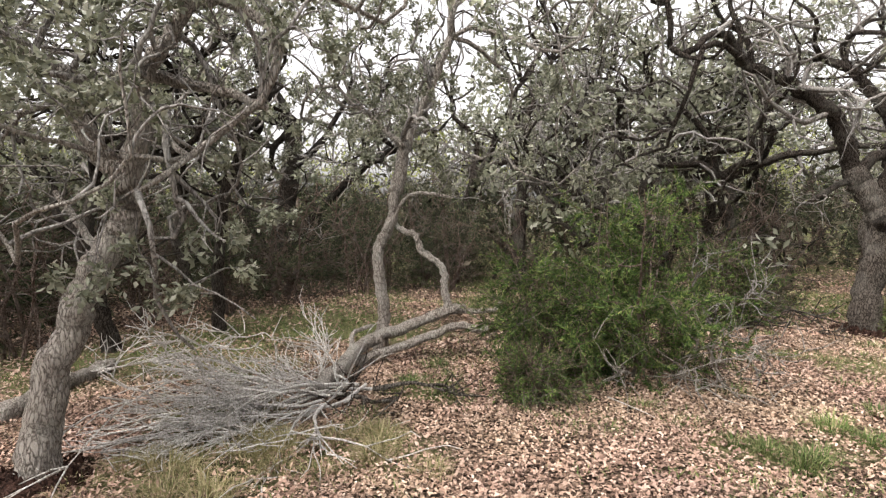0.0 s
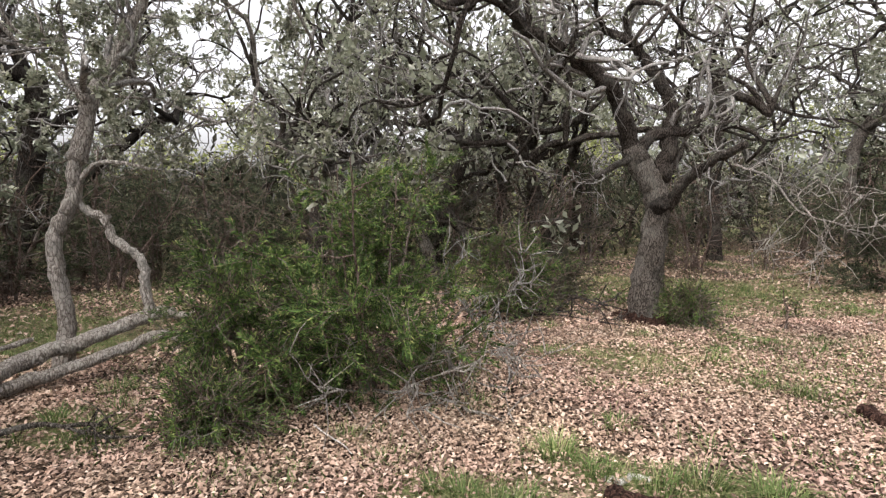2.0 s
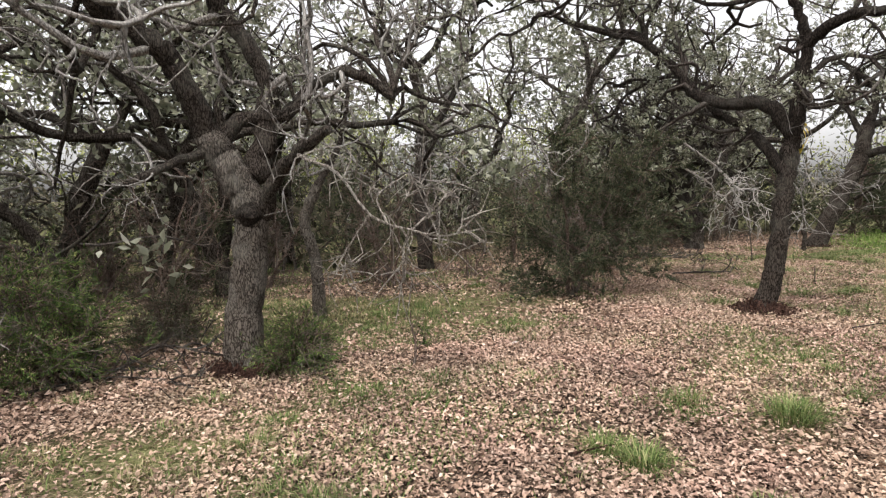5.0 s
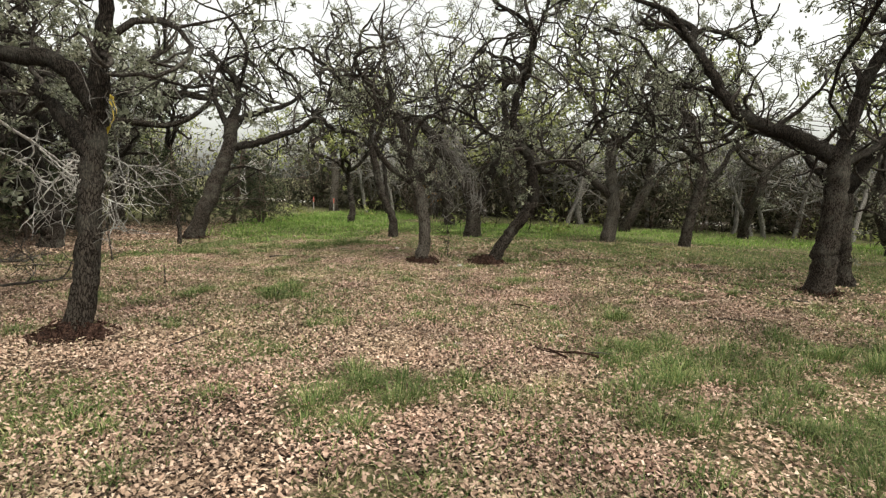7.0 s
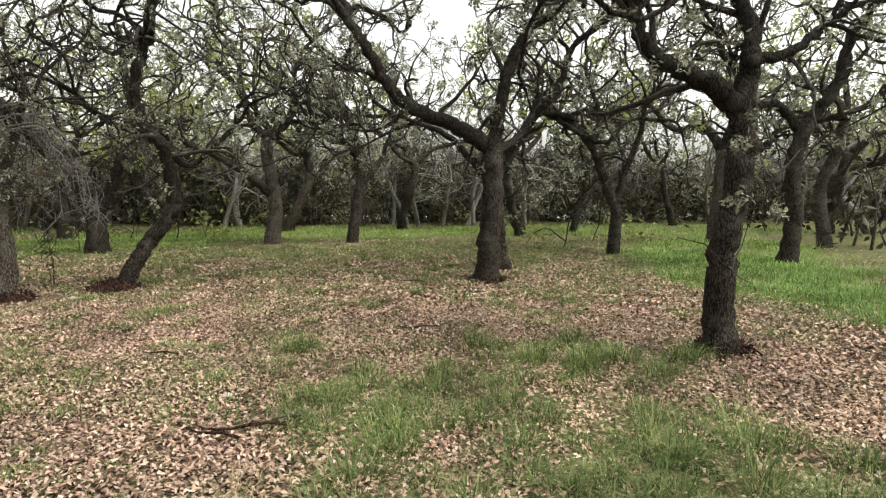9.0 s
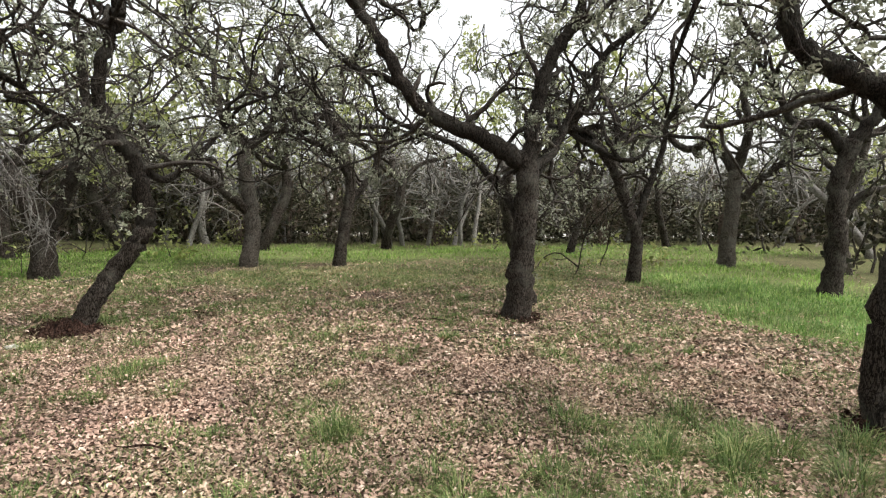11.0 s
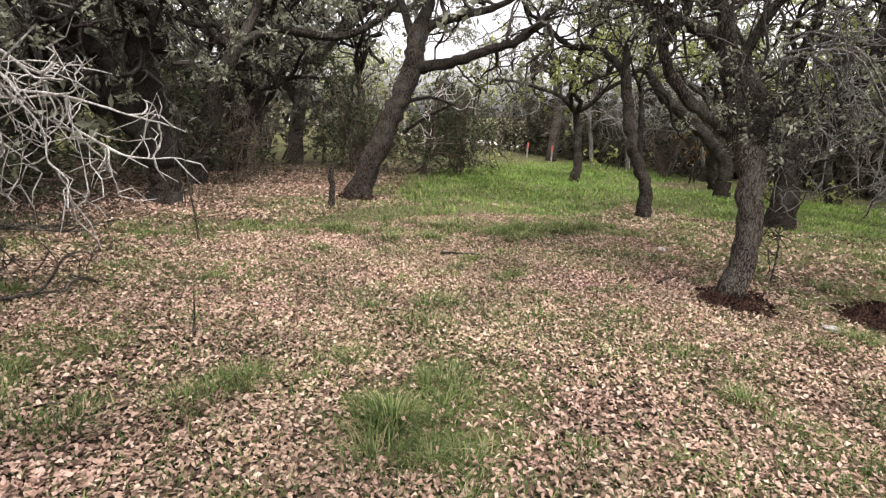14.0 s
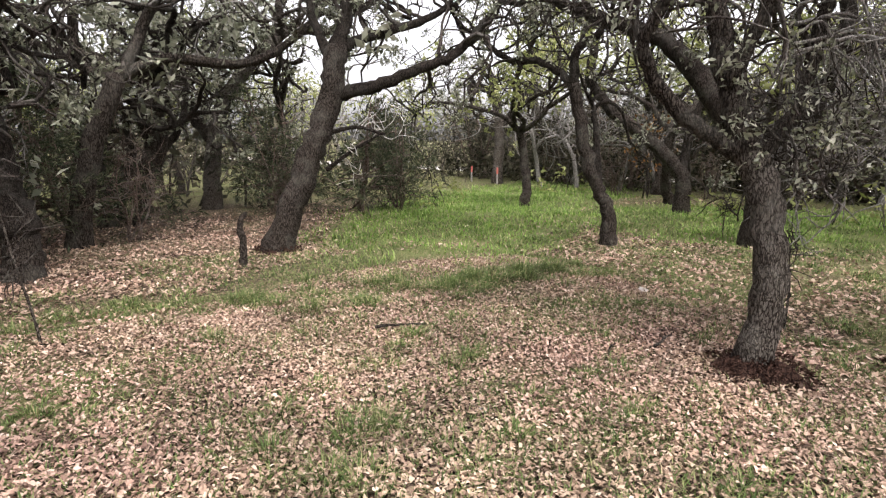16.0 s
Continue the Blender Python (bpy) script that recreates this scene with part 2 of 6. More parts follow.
class Wood:
    """Gathers tapered, round stems into one mesh."""

    def __init__(self):
        self.v, self.f, self.n = [], [], 0

    def stem(self, pts, radii, sides=5, rough=0.0, rng=None):
        p = np.asarray(pts, float)
        r = np.asarray(radii, float)
        if r[-1] > 0.01:  # close a blunt end
            end = unit(p[-1] - p[-2]) * r[-1]
            p, r = np.vstack([p, p[-1] + end * 0.25, p[-1] + end * 0.3]), np.append(r, [r[-1] * 0.6, 0.001])
        if r[0] > 0.018 and rough:  # and the butt
            butt = unit(p[1] - p[0]) * r[0]
            p, r = np.vstack([p[0] - butt * 0.35, p[0] - butt * 0.25, p]), np.append([0.001, r[0] * 0.7], r)
        k = len(p)
        t = np.gradient(p, axis=0)
        t /= np.linalg.norm(t, axis=1)[:, None] + 1e-9
        ref = np.array([1.0, 0, 0]) if abs(t[:, 0]).mean() < 0.6 else np.array([0, 1.0, 0])
        a = np.cross(t, ref)
        a /= np.linalg.norm(a, axis=1)[:, None] + 1e-9
        b = np.cross(t, a)
        ang = np.arange(sides) * 2 * np.pi / sides
        rr = np.repeat(r[:, None], sides, 1)
        if rough:
            rr = rr * (1 + rough * rng.normal(size=(k, sides)))
        ring = p[:, None] + rr[..., None] * (np.cos(ang)[None, :, None] * a[:, None] + np.sin(ang)[None, :, None] * b[:, None])
        i = np.arange(k - 1)[:, None] * sides + np.arange(sides)[None]
        j = np.arange(k - 1)[:, None] * sides + (np.arange(sides)[None] + 1) % sides
        self.v.append(ring.reshape(-1, 3))
        self.f.append(np.stack([i, j, j + sides, i + sides], -1).reshape(-1, 4) + self.n)
        self.n += k * sides

    def mesh(self, name, mat):
        return mesh_of(name, np.concatenate(self.v), np.concatenate(self.f), mat)


def smooth(pts, per=4):
    """Points along a soft curve through the given ones."""
    p = np.asarray(pts, float)
    q = np.vstack([2 * p[0] - p[1], p, 2 * p[-1] - p[-2]])
    out = []
    for k in range(1, len(q) - 2):
        for u in np.arange(per) / per:
            a, b, c, d = q[k - 1:k + 3]
            out.append(0.5 * (2 * b + (c - a) * u + (2 * a - 5 * b + 4 * c - d) * u * u + (3 * b - a - 3 * c + d) * u ** 3))
    out.append(p[-1])
    return np.array(out)


def unit(v):
    return v / (np.linalg.norm(v) + 1e-9)


def wander(start, way, length, steps, twist, rise, rng):
    """A crooked line: it turns at each step and is drawn up (or down, rise < 0)."""
    p, d, out = np.array(start, float), unit(np.array(way, float)), [np.array(start, float)]
    for _ in range(steps):
        d = unit(d + rng.normal(size=3) * twist + np.array([0, 0, rise]))
        p = p + d * length / steps
        out.append(p)
    return np.array(out)


def sinuous(start, way, length, steps, bend, rise, rng):
    """A winding line: its bends carry on from step to step, as oak boughs do."""
    p, d, c, out = np.array(start, float), unit(np.array(way, float)), rng.normal(size=3) * bend, [np.array(start, float)]
    for _ in range(steps):
        c = c * 0.45 + rng.normal(size=3) * bend
        d = unit(d + c + np.array([0, 0, rise]))
        p = p + d * length / steps
        out.append(p)
    return np.array(out)


def leaf_blades(places, ways, length, width, rng, fold=0.25):
    """Pointed leaves (two faces each, folded on the midrib) that start at places and point along ways."""
    k = len(places)
    L = length * rng.uniform(0.65, 1.3, k)[:, None]
    W = width * rng.uniform(0.7, 1.25, k)[:, None]
    side = np.cross(ways, rng.normal(size=(k, 3)))
    side /= np.linalg.norm(side, axis=1)[:, None] + 1e-9
    nor = np.cross(side, ways)
    base, tip = places, places + ways * L
    mid = places + ways * L * 0.5
    lft, rgt = mid + side * W / 2 + nor * W * fold, mid - side * W / 2 + nor * W * fold
    v = np.stack([base, lft, tip, rgt], 1).reshape(-1, 3)
    i = np.arange(k)[:, None] * 4
    f = np.stack([i + [0, 1, 2], i + [0, 2, 3]], 1).reshape(-1, 3)
    return v, f


# ---- ground ----
TRODDEN = [(-3.4, -2.4), (-2.1, -0.3), (0.0, 1.3), (2.4, 2.0), (4.0, 3.4), (4.4, 4.7), (6.0, 6.4)]
FORE = [(3.4, 0.6), (6.2, 1.2), (4.6, 4.0), (4.6, 7.4), (6.4, 8.6)]
CLEARING = [(-7, 0), (-4.5, 1.0), (-2.5, 2.5), (0, 4.0), (2.5, 4.5), (5, 3.5), (7, 4.5), (7.5, 7.5), (9, 9.5)]


def track_distance(x, y, line=CLEARING):
    """How far places lie from the trodden line through the clearing."""
    best = np.full(np.shape(x), 1e9)
    for (ax, ay), (bx, by) in zip(line, line[1:]):
        dx, dy = bx - ax, by - ay
        u = np.clip(((x - ax) * dx + (y - ay) * dy) / (dx * dx + dy * dy), 0, 1)
        best = np.minimum(best, np.hypot(x - ax - u * dx, y - ay - u * dy))
    return best


# green patches: centre, half-widths, turn in degrees, height of the blades, blades to the square metre, meadow or tuft
PATCHES = [
    (3.65, 3.85, 0.55, 0.42, 20, 0.19, 1400, "tuft"), (4.15, 3.2, 0.35, 0.3, 0, 0.14, 900, "tuft"), (5.3, 1.4, 1.45, 1.0, -10, 0.15, 800, "tuft"), (6.6, 0.6, 0.9, 0.45, 60, 0.2, 1200, "tuft"),
    (5.6, 2.35, 0.9, 0.4, 0, 0.17, 1100, "tuft"), (4.1, 0.3, 1.6, 0.8, 10, 0.19, 900, "tuft"), (6.1, 6.7, 0.6, 0.5, 0, 0.1, 500, "tuft"),
    (4.1, 5.2, 0.6, 0.35, 30, 0.1, 400, "tuft"), (6.9, 2.83, 0.22, 0.17, 0, 0.19, 2000, "tuft"), (8.45, 4.55, 0.3, 0.2, 0, 0.17, 1500, "tuft"),
    (8.3, 4.75, 0.3, 0.2, 40, 0.13, 700, "tuft"), (5.7, 6.85, 0.36, 0.2, 20, 0.19, 2300, "tuft"), (6.12, 6.72, 0.2, 0.16, 0, 0.18, 2200, "tuft"), (5.82, 6.43, 0.26, 0.16, 0, 0.17, 2000, "tuft"), (5.27, 7.46, 0.22, 0.14, 0, 0.14, 1500, "tuft"), (6.85, 7.83, 0.14, 0.1, 0, 0.15, 1500, "tuft"),
    (8.75, 9.9, 1.1, 0.4, -15, 0.2, 1200, "tuft"), (9.8, 9.5, 0.7, 0.4, -15, 0.2, 1100, "tuft"), (10.6, 9.2, 0.7, 0.4, -15, 0.19, 1000, "tuft"),
    (6.4, 11.1, 0.9, 0.4, 0, 0.15, 600, "tuft"), (7.6, 10.6, 0.7, 0.3, 0, 0.16, 800, "tuft"), (0.55, 3.6, 0.28, 0.2, 0, 0.18, 1900, "tuft"), (1.13, 4.25, 0.18, 0.12, 0, 0.16, 1600, "tuft"),
    (1.58, 3.85, 0.25, 0.2, 0, 0.2, 1900, "tuft"), (1.0, 4.05, 0.15, 0.12, 0, 0.13, 900, "tuft"), (-0.9, 5.0, 0.5, 0.3, 20, 0.09, 500, "tuft"),
    (0.6, 6.6, 0.55, 0.25, 0, 0.08, 500, "tuft"), (-0.95, 3.15, 0.2, 0.16, 0, 0.12, 900, "tuft"), (-1.4, 3.4, 0.2, 0.12, 0, 0.1, 800, "tuft"),
    (-5.5, 0.45, 0.7, 0.4, 20, 0.15, 1300, "dry"), (-6.2, -0.2, 0.7, 0.4, 0, 0.15, 1300, "dry"), (-6.6, 0.5, 0.6, 0.4, 0, 0.1, 700, "dry"), (-2.56, 1.95, 0.3, 0.18, 0, 0.18, 1500, "tuft"), (-1.81, 1.77, 0.3, 0.2, 0, 0.17, 1300, "tuft"), (-3.12, 1.42, 0.3, 0.2, 0, 0.16, 1200, "tuft"),
    (-3.2, 1.45, 0.4, 0.25, 0, 0.1, 500, "dry"), (-5.6, 1.7, 0.4, 0.3, 0, 0.14, 700, "tuft"), (-2.0, 1.6, 0.5, 0.35, 0, 0.15, 600, "tuft"),
    (-7.3, 1.6, 0.6, 0.4, 0, 0.12, 500, "dry"), (-8.0, 3.0, 1.6, 0.6, 0, 0.08, 250, "dry"), (-2.3, 4.1, 0.7, 0.3, 0, 0.07, 300, "dry"),
    (-1.2, 4.6, 0.7, 0.3, 20, 0.07, 350, "tuft"), (-2.0, 7.8, 2.5, 0.9, 0, 0.07, 200, "dry"), (2.5, 5.2, 0.8, 0.4, 30, 0.06, 250, "dry"),
    (13.9, 13.6, 5.2, 2.4, 35, 0.13, 330, "meadow"), (18.5, 15.3, 5.5, 2.6, 20, 0.13, 260, "meadow"), (16.5, 9.3, 3.0, 3.0, 0, 0.12, 300, "meadow"),
    (18.5, 4.5, 2.2, 5.5, 0, 0.12, 230, "meadow"), (10.7, -3.2, 2.5, 1.5, -15, 0.15, 900, "lush"), (8.1, -3.3, 1.3, 0.9, 0, 0.15, 900, "lush"), (13.4, -2.9, 1.2, 0.9, 0, 0.13, 500, "lush"), (13.8, -4.6, 3.2, 1.8, -25, 0.14, 330, "meadow"),
    (19.0, -4.0, 2.5, 6.0, 0, 0.12, 170, "meadow"), (-8.6, 1.7, 1.7, 0.9, 0, 0.07, 260, "tuft"), (-7.4, 3.4, 1.3, 0.8, 0, 0.07, 260, "tuft"), (-0.6, 6.7, 1.7, 0.8, 0, 0.08, 260, "tuft"), (-2.1, 3.75, 0.6, 0.3, 10, 0.09, 500, "dry"), (14.0, 3.5, 1.8, 2.2, 0, 0.09, 150, "dry"),
    (12.0, 8.0, 1.4, 1.2, 0, 0.08, 200, "tuft"), (13.5, 0.0, 1.4, 1.0, 0, 0.1, 220, "dry"), (13.8, 6.4, 1.6, 1.3, 0, 0.09, 180, "tuft"),
    (9.5, 8.2, 0.8, 0.5, 0, 0.09, 280, "tuft"), (7.2, 5.4, 0.5, 0.25, 30, 0.07, 300, "tuft"), (4.4, 2.6, 0.5, 0.3, 0, 0.1, 400, "dry"),
    (-8.2, 3.6, 2.0, 1.0, 0, 0.07, 130, "tuft"), (-2.5, 7.6, 3.4, 1.1, 0, 0.07, 150, "tuft"), (0.3, 8.0, 1.6, 0.8, 0, 0.07, 150, "dry"),
    (5.6, 9.6, 1.3, 0.6, 0, 0.08, 220, "tuft"), (4.6, 8.3, 0.5, 0.3, 0, 0.09, 350, "tuft"), (-6.0, 5.6, 1.5, 0.8, 0, 0.07, 170, "dry"), (-9.5, 0.5, 1.6, 0.9, 20, 0.07, 260, "tuft"),
    (11.2, 5.9, 1.2, 0.8, 0, 0.07, 170, "tuft"), (11.5, 4.0, 1.0, 0.6, 0, 0.07, 160, "dry"), (2.6, 2.9, 0.5, 0.3, 30, 0.09, 400, "dry"),
]


def inside(patch, x, y):
    cx, cy, rx, ry, turn = patch[:5]
    c, s = math.cos(radians(turn)), math.sin(radians(turn))
    dx, dy = x - cx, y - cy
    return ((dx * c + dy * s) / rx) ** 2 + ((dy * c - dx * s) / ry) ** 2


def height(x, y):
    """Gentle swells of the ground."""
    return 0.025 * np.sin(x * 1.1 + 0.7 * np.sin(y * 0.6)) * np.cos(y * 0.9 + 0.4) + 0.012 * np.sin(x * 3.1 + y * 2.3) * np.sin(y * 2.7 - x)


def build_ground():
    near = np.arange(-14, 26.01, 0.32)
    far = 26.3 * 1.22 ** np.arange(0, 20)
    xs = np.concatenate([-(far[::-1]) + 12, near, far])
    near_y = np.arange(-10, 24.01, 0.32)
    ys = np.concatenate([-(far[::-1]) + 16, near_y, far - 2])
    X, Y = np.meshgrid(xs, ys)
    Z = height(X, Y)
    v = np.stack([X, Y, Z], -1).reshape(-1, 3)
    w = len(xs)
    i = (np.arange(len(ys) - 1)[:, None] * w + np.arange(w - 1)[None]).ravel()
    me = mesh_of("ground", v, np.stack([i, i + 1, i + w + 1, i + w], -1), SOIL)
    green = np.zeros(len(v), np.float32)
    for p in PATCHES:
        d = inside(p, v[:, 0], v[:, 1])
        green = np.maximum(green, np.clip(1.25 - d * 0.8, 0, 1) * (0.92 if p[7] in ("meadow", "lush") else 0.42))
    wild = np.clip((track_distance(v[:, 0], v[:, 1]) - 6) / 12, 0, 0.45)
    green = np.maximum(green, 0.18 * np.clip((v[:, 0] - 5) / 3, 0, 1) * (track_distance(v[:, 0], v[:, 1]) < 9))
    layer = me.attributes.new("green", "FLOAT", "POINT")
    layer.data.foreach_set("value", np.maximum(green, wild).astype(np.float32))
    tagged(new("ground", me), "leaf-strewn brown soil with green grassy patches", "ground", kind="structure")


build_ground()


def build_litter():
    """Small curled leaves, thick along the clearing, larger and sparser towards the woods."""
    rng = np.random.default_rng(4)
    xs, ys, scale = [], [], []
    for n, x0, x1, y0, y1, inner, outer, full, size in ((1590000, -10, 11, -3.4, 10.8, -1.0, 2.7, 2.0, 0.8), (960000, -15, 20, -7, 17, 2.2, 99.0, 3.0, 1.25)):
        x, y = rng.uniform(x0, x1, n), rng.uniform(y0, y1, n)
        d = np.minimum(track_distance(x, y), track_distance(x, y, FORE))
        keep = (d > inner) & (d < outer - rng.uniform(0, 0.7, n)) & (rng.random(n) < np.minimum(y - y0, x - x0) / 2.0) & (rng.random(n) < np.clip(1.15 - np.maximum(0, d - full) / 4.0, 0.1, 1))
        x, y = x[keep], y[keep]
        keep = np.ones(len(x), bool)
        for p in PATCHES:
            q = inside(p, x, y)
            keep &= (q > 0.9) | (rng.random(len(x)) < (0.1 if p[7] in ("meadow", "lush") else 0.5))
        clump = np.sin(x * 2.1 + 1.3 * np.sin(y * 1.7)) * np.sin(y * 2.6 + 0.9 * np.sin(x * 1.9)) + 0.5 * np.sin(x * 7.3 + 2 * np.sin(y * 5.1)) * np.sin(y * 6.7)
        keep &= rng.random(len(x)) < 0.74 + 0.3 * clump
        xs.append(x[keep]), ys.append(y[keep]), scale.append(np.full(keep.sum(), size))
    x, y, size = np.concatenate(xs), np.concatenate(ys), np.concatenate(scale)
    k = len(x)
    a = rng.uniform(0, 2 * np.pi, k)
    tilt = rng.normal(0, 0.35, k)
    ways = np.stack([np.cos(a) * np.cos(tilt), np.sin(a) * np.cos(tilt), np.sin(tilt)], -1)
    size = size * rng.uniform(0.6, 1.4, k)
    L, W = 0.037 * size[:, None], 0.0185 * size[:, None]
    side = np.stack([-np.sin(a), np.cos(a), rng.normal(0, 0.45, k)], -1)
    p = np.stack([x, y, height(x, y) + rng.uniform(0.008, 0.036, k)], -1)
    up = np.array([0, 0, 1.0])
    curl = rng.uniform(-0.005, 0.011, k)[:, None] * up * size[:, None]
    slip = rng.uniform(-0.28, 0.28, (k, 2, 1))  # uneven, torn outlines
    v = np.stack([p - ways * L / 2, p + side * W * 0.55 + ways * L * slip[:, 0] + curl, p + ways * L / 2, p - side * W * 0.55 + ways * L * slip[:, 1] + curl], 1).reshape(-1, 3)
    i = np.arange(k)[:, None] * 4
    f = np.stack([i + [0, 1, 2], i + [0, 2, 3]], 1).reshape(-1, 3)
    me = mesh_of("leaf_litter", v, f, LITTER)
    me.polygons.foreach_set("use_smooth", np.zeros(len(f), bool))
    tagged(new("leaf_litter", me), "dry tan and brown oak leaves covering the ground", "leaf litter", kind="stuff")


build_litter()


def blades(places, tall, wide, rng, out_from=None):
    """Bent grass blades, three faces each; they fall outward from the middle of their tuft."""
    k = len(places)
    a = rng.uniform(0, 2 * np.pi, k)
    if out_from is not None:
        a = np.arctan2(places[:, 1] - out_from[:, 1], places[:, 0] - out_from[:, 0]) + rng.normal(0, 0.7, k)
    lean = rng.uniform(0.35, 1.5, k)[:, None]
    out = np.stack([np.cos(a), np.sin(a), np.zeros(k)], -1)
    side = np.stack([-np.sin(a), np.cos(a), np.zeros(k)], -1) * wide / 2
    h = (tall * rng.uniform(0.45, 1.25, k))[:, None]
    up = np.array([0, 0, 1.0])
    m = places + up * h * (0.66 - 0.12 * lean) + out * h * lean * 0.38
    t = places + up * h * (1 - 0.42 * lean) + out * h * lean
    v = np.stack([places - side, places + side, m + side * 0.8, m - side * 0.8, t], 1).reshape(-1, 3)
    i = np.arange(k)[:, None] * 5
    f = np.stack([i + [0, 1, 2], i + [0, 2, 3], i + [3, 2, 4]], 1).reshape(-1, 3)
    return v, f


# single small tufts in the leaves
TUFTS = [(6.8, 7.8), (7.4, 8.6), (7.2, 7.5), (7.6, 8.0), (6.4, 7.8), (6.3, 9.6), (5.8, 9.2), (7.7, 6.9), (7.8, 7.5), (9.4, 9.3), (9.7, 8.2), (8.6, 4.8), (6.6, 5.7), (8.2, 4.5),
         (8.8, 5.3), (7.4, 3.2), (7.7, 2.8), (6.9, 5.1), (9.6, 2.9), (8.5, 2.4), (7.5, 3.1), (7.0, 2.2), (8.4, 0.9), (-0.9, 4.6), (-0.2, 4.9), (-2.5, 3.1), (-2.9, 3.9), (0.1, 5.0),
         (1.1, 4.2), (-0.9, 5.9), (0.3, 4.8), (3.2, 4.5), (2.6, 4.9), (0.6, 6.5), (1.6, 3.8), (4.1, 5.1), (4.1, 3.3), (4.8, 3.5)]


def build_grass():
    rng = np.random.default_rng(9)
    mats = {"tuft": GRASS, "dry": DRY_GRASS, "meadow": MEADOW, "lush": LUSH}
    words = {"tuft": ("grass_tufts", "green grass tufts growing through fallen leaves"), "dry": ("dry_grass", "thin yellowish grass among fallen leaves"),
             "meadow": ("meadow_grass", "bright green meadow grass between the oaks"), "lush": ("lush_grass", "deep green lush grass at the clearing's edge")}
    for kind in mats:
        vs, fs, n = [], [], 0
        for p in PATCHES:
            if p[7] != kind:
                continue
            cx, cy, rx, ry, turn, tall, dens, _ = p
            k = int(math.pi * rx * ry * dens * (0.75 if kind == "meadow" else 1.2 if kind == "lush" else 1.75))
            tufts = max(3, int(math.pi * rx * ry * (16 if kind != "meadow" else 9)))
            ta, tr = rng.uniform(0, 2 * np.pi, tufts), np.sqrt(rng.random(tufts)) * rng.uniform(0.75, 1.2, tufts)
            which = rng.integers(0, tufts, k)
            spread = 0.2 if kind in ("meadow", "lush") else 0.055
            ux = np.cos(ta)[which] * tr[which] * rx + rng.normal(0, spread, k)
            uy = np.sin(ta)[which] * tr[which] * ry + rng.normal(0, spread, k)
            c, s = math.cos(radians(turn)), math.sin(radians(turn))
            x, y = cx + ux * c - uy * s, cy + ux * s + uy * c
            pl = np.stack([x, y, height(x, y)], -1)
            wide = 0.0048 if track_distance(cx, cy) < 4 else 0.008 if kind == "lush" else 0.012
            tt = tall * (0.85 if kind == "meadow" else 0.8) * (0.5 + 0.8 * rng.random(tufts))[which]
            mx, my = np.cos(ta)[which] * tr[which] * rx, np.sin(ta)[which] * tr[which] * ry
            mid = np.stack([cx + mx * c - my * s, cy + mx * s + my * c], -1)
            v, f = blades(pl, tt, wide, rng, mid)
            vs.append(v), fs.append(f + n)
            n += len(v)
        if kind == "tuft":
            more = [(x, y) for x, y in TUFTS] + [(rng.uniform(-6, 13), rng.uniform(0.5, 11)) for _ in range(230)] + [(rng.uniform(4, 14), rng.uniform(-1, 11)) for _ in range(420)]
            for x, y in more:
                k = int(rng.uniform(30, 150))
                at = np.array([x, y])
                xy = at + rng.normal(0, rng.uniform(0.03, 0.09), (k, 2))
                pl = np.stack([xy[:, 0], xy[:, 1], height(xy[:, 0], xy[:, 1])], -1)
                v, f = blades(pl, np.full(k, rng.uniform(0.05, 0.12)), 0.005, rng, np.broadcast_to(at, (k, 2)))
                vs.append(v), fs.append(f + n)
                n += len(v)
        if kind == "tuft":  # a thin low growth of single short blades, in drifts
            k = 560000
            x, y = rng.uniform(-9, 17, k), rng.uniform(-3, 13, k)
            drift = np.sin(x * 1.1 + 1.7 * np.sin(y * 0.9)) * np.sin(y * 1.3 + 0.6 * x) + 0.6 * np.sin(x * 3.7 + 1.5 * np.sin(y * 2.9)) * np.sin(y * 4.1 + x) + 0.45 * np.clip((x - 3) / 4, 0, 1)
            ok = drift + rng.normal(0, 0.25, k) > 0.4
            x, y = x[ok], y[ok]
            pl = np.stack([x, y, height(x, y) + 0.012], -1)
            a, h = rng.uniform(0, 2 * np.pi, len(x)), rng.uniform(0.025, 0.075, len(x))
            side = np.stack([-np.sin(a), np.cos(a), 0 * a], -1) * 0.0042
            tip = pl + np.stack([np.cos(a) * h * 0.8, np.sin(a) * h * 0.8, h * 0.7], -1)
            v = np.stack([pl - side, pl + side, tip], 1).reshape(-1, 3)
            vs.append(v), fs.append(np.arange(len(v)).reshape(-1, 3) + n)
            n += len(v)
        if kind in ("tuft", "dry"):
            k = 38000
            x, y = rng.uniform(-9, 15, k), rng.uniform(-1, 13, k)
            ok = np.sin(x * 1.3 + 2 * np.sin(y * 0.8)) * np.sin(y * 1.5 + x * 0.4) + rng.normal(0, 0.3, k) > 0.25
            pl = np.stack([x, y, height(x, y)], -1)[ok]
            v, f = blades(pl, np.full(len(pl), 0.065), 0.006, rng)
            vs.append(v), fs.append(f + n)
        me = mesh_of(words[kind][0], np.concatenate(vs), np.concatenate(fs), mats[kind])
        tagged(new(words[kind][0], me), words[kind][1], "grass", kind="stuff")


build_grass()


